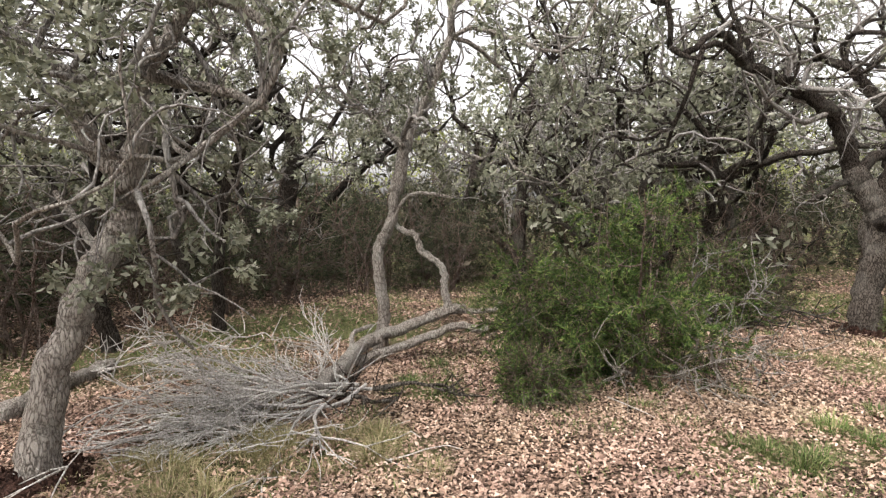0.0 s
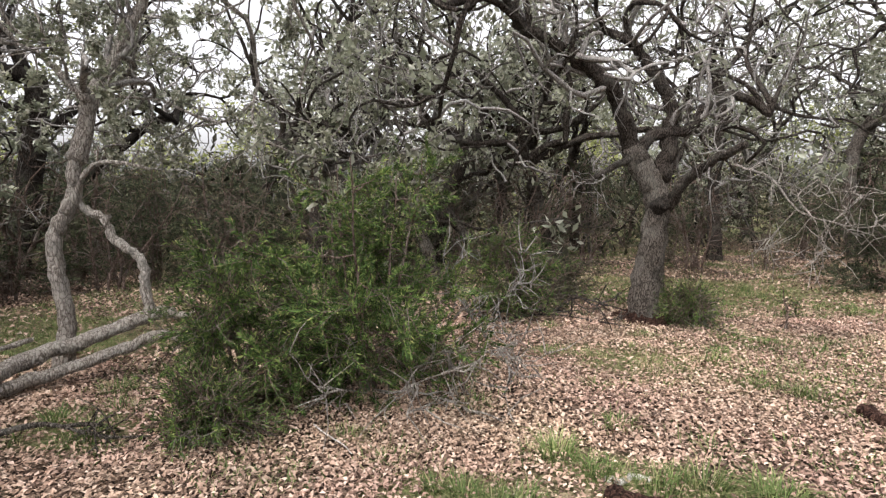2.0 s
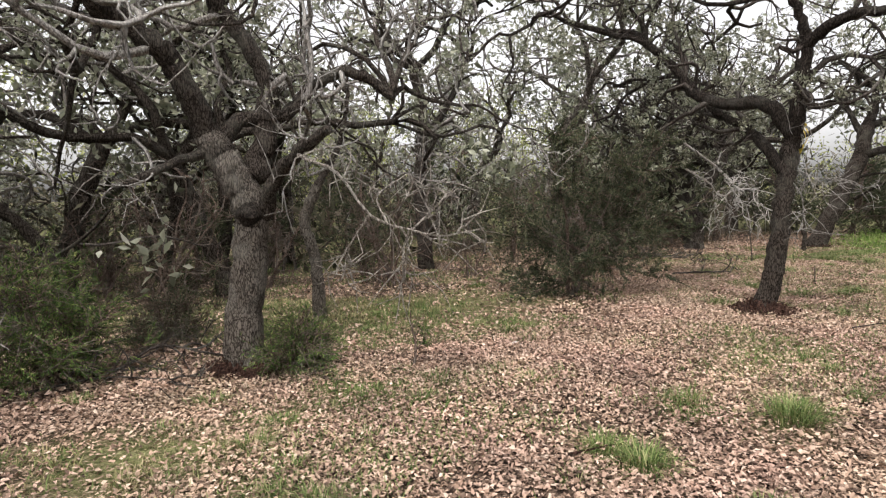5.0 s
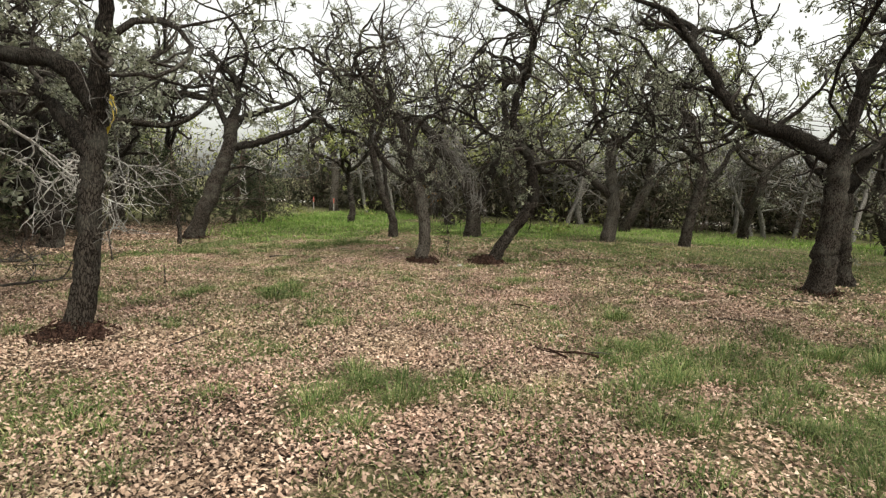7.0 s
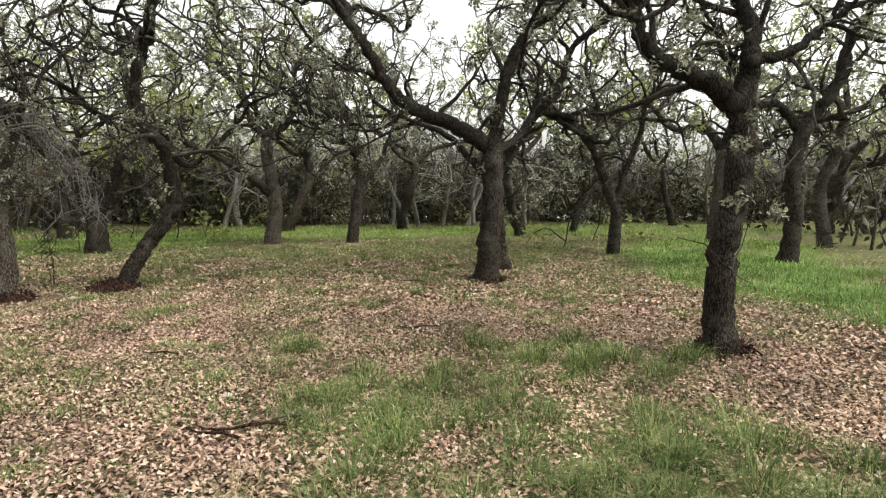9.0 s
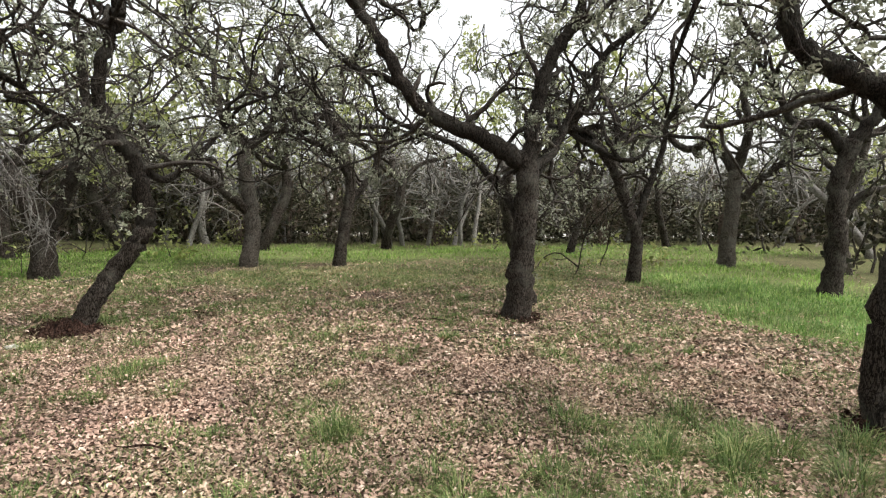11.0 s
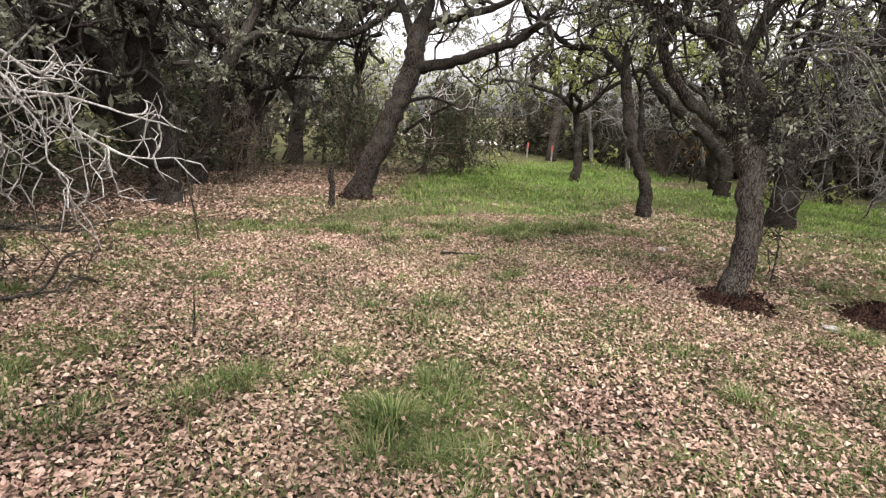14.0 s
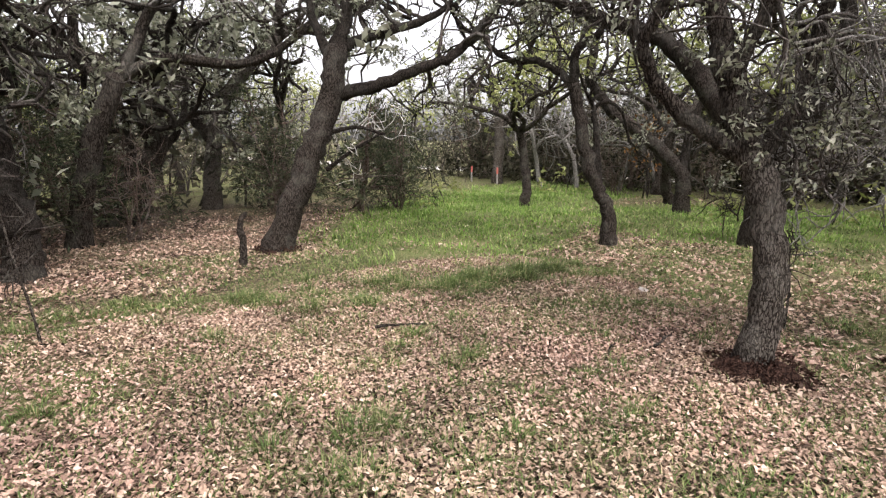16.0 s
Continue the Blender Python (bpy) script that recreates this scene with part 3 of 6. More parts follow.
# ---- trees ----
def twig_work(wood, starts, rng, leafy, spread=1.0, rise=0.06, coarse=1.0, far=False, bend=0.4):
    """Two more orders of winding branches from (place, way, length, radius) starts; gives places and ways for leaves."""
    spots, ways = [], []
    for place, way, length, radius in starts:
        line = sinuous(place, way, length, 8, bend, rise, rng)
        wood.stem(line, np.linspace(radius, radius * 0.4, 9), 3 if far else 4)
        full = rng.uniform(0.25, 1.0)
        for _ in range(max(2, int(length * 3.1 * coarse))):
            k = rng.integers(2, 9)
            d = unit(unit(line[k] - line[k - 1]) * 0.5 + rng.normal(size=3) * 0.8 * spread + np.array([0, 0, rise]))
            ln = length * rng.uniform(0.25, 0.6)
            sub = sinuous(line[k], d, ln, 5, bend, rise, rng)
            rad = max(radius * rng.uniform(0.4, 0.62), 0.0055)
            lush = 0 if rng.random() > full else int(leafy * 2.9 + 0.5)
            wood.stem(sub, np.linspace(rad, rad * 0.35, 6), 3)
            for _ in range(max(2, int(ln * 4.8 * coarse))):
                j = rng.integers(2, 6)
                d2 = unit(unit(sub[j] - sub[j - 1]) * 0.5 + rng.normal(size=3) * 0.8)
                l2 = rng.uniform(0.14, 0.36)
                tw = wander(sub[j], d2, l2, 2, 0.4, rise, rng)
                if not far:
                    wood.stem(tw, (0.006, 0.0045, 0.002), 3)
                for _ in range(lush):  # leaves sit in tufts towards the twig's end
                    u = rng.random() ** 0.5
                    spots.append(tw[1] + (tw[2] - tw[1]) * u + rng.normal(size=3) * (0.09 if far else 0.03))
                    ways.append(unit(d2 * 0.5 + rng.normal(size=3)))
    return spots, ways


def oak(place, limbs, label, leafy=6, leaf=0.055, seed=1, bark=BARK, leaves=OAK_LEAF, flare=1.35, group="", density=1.0, bare=(), extend=1.0, coarse=1.0, far=False, twig=TWIG, shoots=()):
    """A live oak: the first limb is its trunk; every limb is (radius, points from the base's place).
    The limbs fork on above the given ends. bare: indices of limbs that carry no leaves."""
    rng = np.random.default_rng(seed)
    tree = thing("live_oak", (place[0], place[1], 0), label, "tree", group)
    starts, dead = [], Wood()
    upper = bark if bark is WEATHERED or far else BARK if bark is BARK_PALE else BARK_DARK  # limbs darker than the lichened trunk, partly to paint in their backlit silhouette
    for k, (r, pts) in enumerate(limbs):
        line = smooth(pts, 2 if far else 7)
        n = len(line)
        line[1:-1] += rng.normal(size=(n - 2, 3)) * min(0.12 * r, 0.012)
        u = np.linspace(0, 1, n)
        w = Wood()
        if k == 0:
            rad = r * (1 - 0.16 * u) * (1 + (flare - 1) * np.exp(-u * 11))
            line[0, 2] = -0.06
            line = np.vstack([line, line[-1] + unit(line[-1] - line[-2]) * r * 0.35, line[-1] + unit(line[-1] - line[-2]) * r * 0.6])
            rad = np.append(rad, [rad[-1] * 0.8, rad[-1] * 0.3])
            w.stem(line, rad * (1 + 0.015 * rng.normal(size=len(rad))), 8 if far else 26, 0.04, rng)
            part("trunk", w.mesh("trunk", bark), tree)
        else:
            rad = r * (1 - 0.45 * u) * (1 + 0.1 * np.exp(-u * 12))
            w.stem(line, rad * (1 + 0.03 * rng.normal(size=n)), 5 if far else 10, 0.05, rng)
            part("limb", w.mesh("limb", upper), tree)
        if k == 0:
            line, rad = line[:n], rad[:n]
            if any(np.linalg.norm(np.array(o[1][0]) - line[-1]) < 0.4 for o in limbs[1:]):
                continue  # other limbs carry on from the trunk's top
        length = np.linalg.norm(np.diff(line, axis=0), axis=1).sum()
        sink = starts
        count = int((2 + length * 2.1) * density)
        if k in bare:
            count = max(3, count // 2)
        for _ in range(count):
            j = int(n * (0.25 + 0.74 * rng.random()))
            j = min(max(j, 1), n - 1)
            along = unit(line[j] - line[j - 1])
            d = unit(along * 0.4 + rng.normal(size=3) * 0.75 + np.array([0, 0, 0.25]))
            sink.append((line[j], d, rng.uniform(0.25, 0.6) if k in bare else rng.uniform(0.6, 1.5), min(rad[min(j, len(rad) - 1)] * 0.55, 0.009 if k in bare else 0.036), k in bare))
        if k not in bare and extend:
            for fork in range(4):  # the limb forks on
                along = unit(line[-1] - line[-3])
                along = unit(np.array([along[0], along[1], max(along[2], 0.3)]))
                more = sinuous(line[-1] - along * rad[-1], unit(along + rng.normal(size=3) * (0.55 if fork else 0.12) + np.array([0, 0, 0.3 if fork else 0.1])), rng.uniform(1.4, 2.6) * extend, 11, 0.34, 0.06, rng)
                r2 = rad[-1] * (0.7 if fork else 0.96)
                w2 = Wood()
                w2.stem(more, np.linspace(r2, r2 * 0.4, 12), 4 if far else 7, 0.04, rng)
                for _ in range(0 if far else 2):
                    j = rng.integers(6, 12)
                    on = sinuous(more[j], unit(unit(more[j] - more[j - 1]) * 0.7 + rng.normal(size=3) * 0.5 + np.array([0, 0, 0.25])), rng.uniform(0.9, 1.8) * extend, 9, 0.34, 0.05, rng)
                    w2.stem(on, np.linspace(r2 * 0.55, r2 * 0.2, 10), 6, 0.04, rng)
                    for i in rng.integers(3, 10, max(2, int(2.5 * density))):
                        starts.append((on[i], unit(rng.normal(size=3) + np.array([0, 0, 0.2])), rng.uniform(0.5, 1.0), min(r2 * 0.35, 0.018), False))
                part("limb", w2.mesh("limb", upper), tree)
                for _ in range(max(2, int(3.4 * density))):
                    j = rng.integers(2, 12)
                    starts.append((more[j], unit(rng.normal(size=3) + np.array([0, 0, 0.2])), rng.uniform(0.6, 1.4), min(r2 * 0.55, 0.03), False))
    for x, y, z in shoots:  # leafy shoots straight from the trunk
        for _ in range(6):
            starts.append((np.array([x, y, z]) + rng.normal(size=3) * 0.08, unit(rng.normal(size=3) + np.array([0, 0, 0.2])), rng.uniform(0.25, 0.45), 0.007, False))
    wood = Wood()

    def free(s):  # twigs over the trodden way are broken off
        tip = s[0] + s[1] * s[2]
        if not far and (s[0][2] < 1.2 or s[1][2] < -0.45) and s[2] > 0.5:
            return False  # nor do any droop to the ground
        return far or tip[2] > 3.3 or float(track_distance(tip[0] + place[0], tip[1] + place[1], TRODDEN)) > 1.9

    living = [s[:4] for s in starts if not s[4] and free(s)]
    dry = [s[:4] for s in starts if s[4]]
    spots, ways = twig_work(wood, living, rng, leafy, coarse=coarse, far=far)
    if dry:
        twig_work(dead, dry, rng, 0, coarse=1.3, bend=0.25)
        tagged(part("deadwood", dead.mesh("deadwood", DEAD if bark is BARK else TWIG_PALE), tree, "bare grey dead twigs"), kind="stuff")
    tagged(part("branchwork", wood.mesh("branchwork", twig), tree), kind="stuff")
    if spots:
        v, f = leaf_blades(np.array(spots), np.array(ways), leaf, leaf * 0.48, rng)
        tagged(part("crown", mesh_of("crown", v, f, leaves), tree, "small grey-green leaves"), kind="stuff")
    return tree


def juniper(place, tall, wide, label, seed=1, stems=3, sprays=9000, spray=0.07, mat=CEDAR_LEAF, low=0.12, group="", fine=True, thin=0.2):
    """A bushy juniper: a few stems, boughs that sweep out and up, and many fine sprays along them, ragged at the edge."""
    rng = np.random.default_rng(seed)
    bush = thing("juniper", place, label, "juniper bush", group)
    boughs, spots, ways = Wood(), [], []
    for s in range(stems):
        a = rng.uniform(0, 2 * np.pi)
        lean = rng.uniform(0.05, 0.4) if stems > 1 else 0.06
        line = wander((0.05 * math.cos(a), 0.05 * math.sin(a), -0.04), (math.cos(a) * lean, math.sin(a) * lean, 1), tall * rng.uniform(0.75, 0.98), 9, 0.1, 0.08, rng)
        w = Wood()
        r = 0.022 * tall / max(1, stems * 0.45)
        w.stem(line, np.linspace(r, r * 0.2, 10), 8, 0.05, rng)
        part("trunk", w.mesh("trunk", CEDAR_BARK), bush)
        for b in range(int(30 / stems) + 10 if tall > 0.8 or wide > 0.3 else 9):
            u = rng.uniform(low, 1)
            k = min(8, int(u * 9))
            a = rng.uniform(0, 2 * np.pi)
            reach = wide * (1 - 0.75 * max(0, u - 0.3) / 0.7) * rng.uniform(0.42, 1.22) * (0.75 + 0.8 * min(u, 0.3))
            bough = wander(line[k], (math.cos(a), math.sin(a), rng.uniform(-0.2, 0.38) + (1.1 if wide < 0.2 else 0)), reach, 6, 0.2, 0.02, rng)
            boughs.stem(bough, np.linspace(r * 0.4, r * 0.1, 7), 4 if fine else 3)
            for _ in range(int((8 if wide > 0.2 else 2) + reach * (14 if fine else 7))):
                j = rng.integers(2, 7)
                d = unit(unit(bough[j] - bough[j - 1]) + rng.normal(size=3) * 0.75 + np.array([0, 0, 0.02]))
                ln = rng.uniform(0.12, 0.36) * (0.6 + 0.4 * wide if wide > 0.2 else 0.3)
                tw = wander(bough[j], d, ln, 3, 0.2, -0.04, rng)
                if fine:
                    boughs.stem(tw, (0.005, 0.004, 0.003, 0.0015), 3)
                spots.append(tw), ways.append(d)
    tagged(part("boughwork", boughs.mesh("boughwork", CEDAR_BARK), bush), kind="stuff")
    tw = np.array(spots)
    dv = np.array(ways)
    rich = rng.random(len(tw)) ** 1.6 + 0.06  # some twigs are full, some nearly bare
    pick = rng.choice(len(tw), sprays, p=rich / rich.sum())
    u = rng.uniform(0.1, 2.99, sprays)
    q = u.astype(int)
    p = tw[pick, q] + (tw[pick, q + 1] - tw[pick, q]) * (u - q)[:, None]
    w = dv[pick] + rng.normal(size=(sprays, 3)) * (0.5 if fine else 0.6) + np.array([0, 0, -0.05])
    w /= np.linalg.norm(w, axis=1)[:, None]
    v, f = leaf_blades(p, w, spray, spray * thin, rng, 0.1)
    tagged(part("foliage", mesh_of("foliage", v, f, mat), bush), kind="stuff")
    return bush


oak((-6.88, -0.58), [
    (0.093, [(0.0, 0.0, 0.0), (0.04, 0.08, 0.5), (0.11, 0.2, 0.87), (0.18, 0.34, 1.23), (0.24, 0.46, 1.44), (0.24, 0.45, 1.68)]),
    (0.064, [(0.24, 0.45, 1.68), (0.13, 0.37, 1.87), (0.04, 0.32, 2.1), (-0.03, 0.33, 2.3), (-0.15, 0.23, 2.39), (-0.27, 0.12, 2.46)]),
    (0.07, [(0.24, 0.46, 1.64), (0.35, 0.5, 1.97), (0.43, 0.49, 2.29), (0.56, 0.57, 2.51), (0.67, 0.62, 2.7)]),
    (0.038, [(0.31, 0.58, 2.32), (0.58, 0.66, 2.24), (0.83, 0.71, 2.18), (1.08, 0.76, 2.08)]),
    (0.029, [(0.18, 0.34, 1.23), (-0.04, 0.36, 1.41), (-0.26, 0.36, 1.62)]),
], "leaning live oak with rough grey bark and bare lower twigs", seed=11, bare=(3, 4), twig=TWIG_PALE, leafy=22, leaf=0.052, bark=WEATHERED, density=1.35)
oak((-9.19, 1.48), [
    (0.08, [(0.0, 0.0, 0.0), (-0.07, -0.11, 0.68), (-0.11, -0.16, 1.21), (-0.04, -0.06, 1.73)]),
    (0.051, [(-0.11, -0.16, 1.21), (-0.45, -0.22, 1.45), (-0.67, -0.1, 1.8)]),
], "slender leaning oak in the shade of the thicket", leafy=14, coarse=0.78, seed=12, twig=TWIG_PALE, leaf=0.08)
oak((-11.38, 6.30), [
    (0.194, [(-0.0, -0.0, -0.06), (0.18, 0.17, 1.11), (0.33, 0.3, 2.22), (0.38, 0.35, 3.1)]),
    (0.107, [(0.09, 0.08, 0.33), (0.77, 0.48, 1.33), (1.63, 1.03, 2.32), (2.14, 1.27, 2.59)]),
    (0.107, [(-0.2, -0.18, 0.01), (-0.41, -0.14, 0.89), (-0.65, -0.14, 1.9), (-1.14, -0.36, 2.67)]),
    (0.087, [(0.33, 0.3, 2.22), (0.57, 0.99, 2.82), (0.72, 1.6, 3.69)]),
], "dark many-stemmed oak deep in the thicket", coarse=0.78, seed=13, twig=TWIG_PALE, leafy=12, leaf=0.09, density=1.2)
oak((-8.80, 2.57), [
    (0.066, [(0.0, 0.0, 0.0), (-0.0, -0.0, 0.68), (0.09, 0.09, 1.75), (0.2, 0.22, 2.08), (0.24, 0.25, 2.61)]),
    (0.042, [(0.09, 0.09, 1.75), (-0.34, -0.0, 2.16), (-0.7, -0.02, 2.31)]),
], "thin upright oak stem in the thicket", leafy=14, coarse=0.78, seed=14, twig=TWIG_PALE, density=0.8, leaf=0.08)
oak((-10.73, 3.78), [
    (0.071, [(0.0, 0.0, 0.0), (-0.01, -0.01, 0.53), (-0.1, -0.12, 1.05), (0.02, 0.02, 1.65)]),
    (0.047, [(-0.01, -0.01, 0.53), (0.06, 0.38, 0.94), (0.25, 0.91, 1.19)]),
], "thin pale oak stem in the thicket", leafy=14, coarse=0.78, seed=15, twig=TWIG_PALE, density=0.8, leaf=0.08, bark=BARK_PALE)
oak((-6.50, 2.70), [
    (0.062, [(-0.1, -0.06, 0.12), (-0.06, -0.04, 0.42), (-0.11, -0.07, 0.89), (-0.09, -0.05, 1.13), (0.0, 0.0, 1.3), (0.06, 0.03, 1.65)]),
    (0.069, [(0.06, 0.03, 1.65), (0.1, 0.15, 2.11), (0.19, 0.29, 2.44), (0.29, 0.43, 2.78), (0.44, 0.61, 3.32)]),
    (0.022, [(0.0, 0.0, 1.3), (0.2, 0.0, 1.59), (0.44, 0.03, 1.63), (0.68, 0.06, 1.58)]),
    (0.039, [(0.14, 0.08, 2.11), (-0.06, 0.14, 2.24), (-0.34, 0.15, 2.49)]),
], "pale crooked oak with a broken lower stub", seed=16, bare=(2,), twig=TWIG_PALE, bark=WEATHERED, leaf=0.055, density=1.2, leafy=20)
oak((-1.88, 5.55), [
    (0.142, [(-0.03, 0.0, -0.0), (0.01, -0.0, 0.65), (0.08, -0.0, 1.22), (-0.02, 0.0, 1.53), (-0.21, 0.01, 1.84)]),
    (0.098, [(-0.21, 0.01, 1.84), (-0.34, -0.12, 2.27), (-0.52, -0.25, 2.55), (-0.81, -0.37, 2.75), (-1.03, -0.5, 2.89), (-1.36, -0.62, 3.02)]),
    (0.069, [(-0.15, 0.01, 1.76), (-0.01, 0.1, 2.0), (0.35, 0.18, 2.07), (0.58, 0.27, 2.3), (0.89, 0.35, 2.45), (1.27, 0.43, 2.25)]),
    (0.098, [(0.11, 0.05, 1.56), (0.2, 0.17, 1.99), (0.19, 0.25, 2.4), (-0.06, 0.3, 2.83), (-0.23, 0.35, 3.07)]),
    (0.064, [(0.17, -0.01, 1.25), (0.32, -0.22, 1.53), (0.54, -0.43, 1.73), (0.76, -0.64, 1.86)]),
    (0.044, [(-0.18, 0.01, 1.78), (-0.43, -0.23, 1.66), (-0.68, -0.46, 1.5)]),
], "large spreading live oak with furrowed bark and low limbs", seed=17, bark=BARK_PALE, twig=TWIG_PALE, leafy=3, leaf=0.042, density=1.05, bare=(4, 5))
oak((-4.68, 7.36), [
    (0.094, [(0.0, 0.0, -0.0), (-0.22, -0.07, 0.73), (-0.39, -0.13, 1.12), (-0.71, -0.23, 1.51), (-1.13, -0.36, 1.89)]),
    (0.074, [(0.46, 0.15, 0.64), (0.06, 0.12, 1.16), (-0.34, 0.1, 1.51), (-0.82, 0.05, 2.07)]),
], "arching pale oak behind the juniper bushes", seed=18, twig=TWIG_PALE, bark=BARK_PALE, leaf=0.075, density=1.3)
oak((3.50, 6.67), [
    (0.101, [(-0.0, 0.0, 0.0), (0.07, -0.05, 0.55), (0.12, -0.08, 1.12), (0.16, -0.1, 1.61), (0.19, -0.12, 1.93)]),
    (0.08, [(0.19, -0.12, 1.93), (0.02, 0.1, 2.3), (-0.3, 0.43, 2.35), (-0.52, 0.7, 2.54), (-0.65, 0.9, 2.88), (-0.89, 1.18, 3.24)]),
    (0.08, [(0.19, -0.12, 1.93), (0.23, -0.15, 2.52), (0.26, -0.17, 2.93), (0.13, -0.08, 3.41)]),
    (0.064, [(0.25, -0.16, 2.87), (0.39, -0.47, 3.05), (0.69, -0.87, 3.04), (0.92, -1.23, 2.95), (1.24, -1.64, 3.01)]),
    (0.064, [(0.12, -0.08, 1.55), (0.03, 0.34, 2.01), (-0.16, 0.82, 2.35), (-0.31, 1.28, 2.85)]),
], "live oak with a dark mulched foot and spreading limbs", seed=19, leafy=20, leaf=0.045, density=1.15)
oak((9.04, 12.57), [
    (0.172, [(-0.0, 0.0, -0.02), (0.23, -0.12, 0.71), (0.5, -0.27, 1.44), (0.68, -0.36, 2.02), (0.76, -0.41, 2.59)]),
    (0.116, [(0.76, -0.41, 2.59), (0.93, -0.39, 2.96), (1.02, -0.32, 3.47)]),
    (0.09, [(0.68, -0.36, 2.02), (1.12, -0.69, 2.14), (1.47, -0.97, 2.32), (1.95, -1.32, 2.55), (2.24, -1.56, 2.91), (2.44, -1.76, 3.26)]),
    (0.078, [(0.79, -0.42, 2.59), (1.15, -0.43, 2.77), (1.95, -0.67, 3.06), (2.5, -0.78, 3.35)]),
    (0.078, [(0.72, -0.39, 2.38), (0.71, -0.04, 2.9), (0.76, 0.27, 3.45)]),
    (0.032, [(0.61, -0.32, 1.07), (0.8, -0.6, 1.3), (1.04, -0.9, 1.52)]),
    (0.032, [(0.66, -0.36, 1.55), (0.81, -0.72, 1.62), (0.98, -1.09, 1.53)]),
], "thick leaning oak beside the dark junipers", seed=20, leafy=13, leaf=0.05, density=0.75, bare=(5, 6))
oak((10.36, 0.91), [
    (0.153, [(-0.0, -0.0, -0.01), (-0.01, -0.03, 0.61), (-0.02, -0.06, 1.14), (-0.03, -0.08, 1.66), (-0.01, -0.05, 1.89)]),
    (0.119, [(-0.01, -0.05, 1.85), (-0.03, 0.19, 2.01), (-0.0, 0.55, 2.2), (0.07, 1.07, 2.42), (0.09, 1.39, 2.73), (0.07, 1.62, 3.16), (0.08, 1.94, 3.64)]),
    (0.102, [(-0.02, -0.06, 1.85), (0.04, -0.15, 2.25), (0.09, -0.24, 2.77), (0.12, -0.42, 3.23), (0.13, -0.65, 3.56), (0.16, -0.82, 3.96)]),
    (0.051, [(0.43, 1.36, 2.8), (0.39, 1.73, 2.95), (0.29, 1.93, 2.95)]),
    (0.062, [(-0.03, -0.11, 1.79), (0.31, -0.53, 2.08), (0.68, -0.84, 2.62)]),
], "forked live oak with a long arching limb", seed=21, leafy=18, leaf=0.043, density=0.95)
oak((11.30, 0.53), [
    (0.113, [(0.0, -0.0, -0.0), (0.01, 0.09, 0.7), (0.02, 0.12, 1.41)]),
    (0.09, [(0.02, 0.12, 1.41), (0.06, -0.26, 2.11), (0.1, -0.62, 2.55), (0.17, -0.85, 2.78), (0.23, -1.08, 3.44)]),
    (0.068, [(0.02, 0.1, 1.15), (0.27, 0.43, 1.68), (0.54, 0.86, 2.15), (0.83, 1.41, 2.41)]),
], "smaller oak standing close behind a forked oak", seed=22, leafy=8, leaf=0.0465, density=0.85)
oak((6.65, -0.52), [
    (0.115, [(-0.0, -0.0, -0.01), (0.04, 0.06, 0.4), (0.01, 0.03, 0.98), (-0.02, -0.03, 1.46), (-0.02, -0.03, 1.91)]),
    (0.091, [(-0.01, -0.02, 1.89), (0.05, 0.19, 2.11), (0.15, 0.46, 2.26), (0.21, 0.66, 2.43), (0.19, 0.75, 2.77)]),
    (0.091, [(-0.02, -0.03, 1.89), (0.06, -0.1, 2.24), (0.14, -0.15, 2.55), (0.3, -0.07, 2.9)]),
    (0.049, [(-0.03, -0.05, 2.26), (0.05, -0.42, 2.36), (0.13, -0.78, 2.6)]),
], "stout live oak with a dark mulched foot at the meadow", seed=23, density=1.1, leafy=17, leaf=0.043)
oak((10.01, 5.79), [
    (0.107, [(0.0, 0.0, 0.0), (0.07, -0.2, 0.41), (0.16, -0.49, 0.84), (0.22, -0.65, 1.1)]),
    (0.097, [(0.22, -0.65, 1.1), (0.21, -0.62, 1.45), (0.18, -0.54, 1.86), (0.12, -0.36, 2.14), (0.09, -0.27, 2.54), (0.12, -0.35, 2.99), (0.16, -0.48, 3.27)]),
    (0.051, [(0.21, -0.62, 1.74), (0.44, -0.79, 1.63), (0.7, -1.06, 1.89), (0.95, -1.28, 2.23)]),
    (0.046, [(0.15, -0.44, 2.03), (-0.06, -0.23, 2.07), (-0.28, -0.0, 2.21), (-0.47, 0.16, 2.45)]),
], "sharply leaning oak that bends upright above its foot", seed=24, density=0.6, extend=0.85, leafy=11, leaf=0.043)
oak((9.27, 6.79), [
    (0.106, [(0.0, -0.0, -0.02), (0.02, -0.05, 0.56), (-0.01, 0.02, 1.12), (-0.05, 0.12, 1.4)]),
    (0.093, [(-0.05, 0.12, 1.4), (-0.06, 0.28, 1.81), (-0.05, 0.41, 2.31), (-0.1, 0.68, 2.7)]),
    (0.053, [(-0.07, 0.16, 1.37), (-0.35, 0.46, 1.64), (-0.56, 0.6, 2.01), (-0.61, 0.42, 2.31), (-0.74, 0.41, 2.55)]),
    (0.057, [(-0.04, 0.09, 1.37), (0.2, -0.04, 1.64), (0.4, -0.07, 2.15), (0.58, -0.05, 2.63)]),
    (0.044, [(-0.12, 0.25, 1.81), (-0.17, -0.03, 2.36), (-0.21, -0.33, 2.46), (-0.24, -0.67, 2.31)]),
], "oak with dead grey twigs hanging over its trunk", bark=BARK_PALE, seed=25, shoots=((0.12, -0.1, 1.35), (0.16, -0.14, 1.55), (-0.02, -0.06, 1.5)), leafy=6, leaf=0.043, density=0.5, extend=0.8)
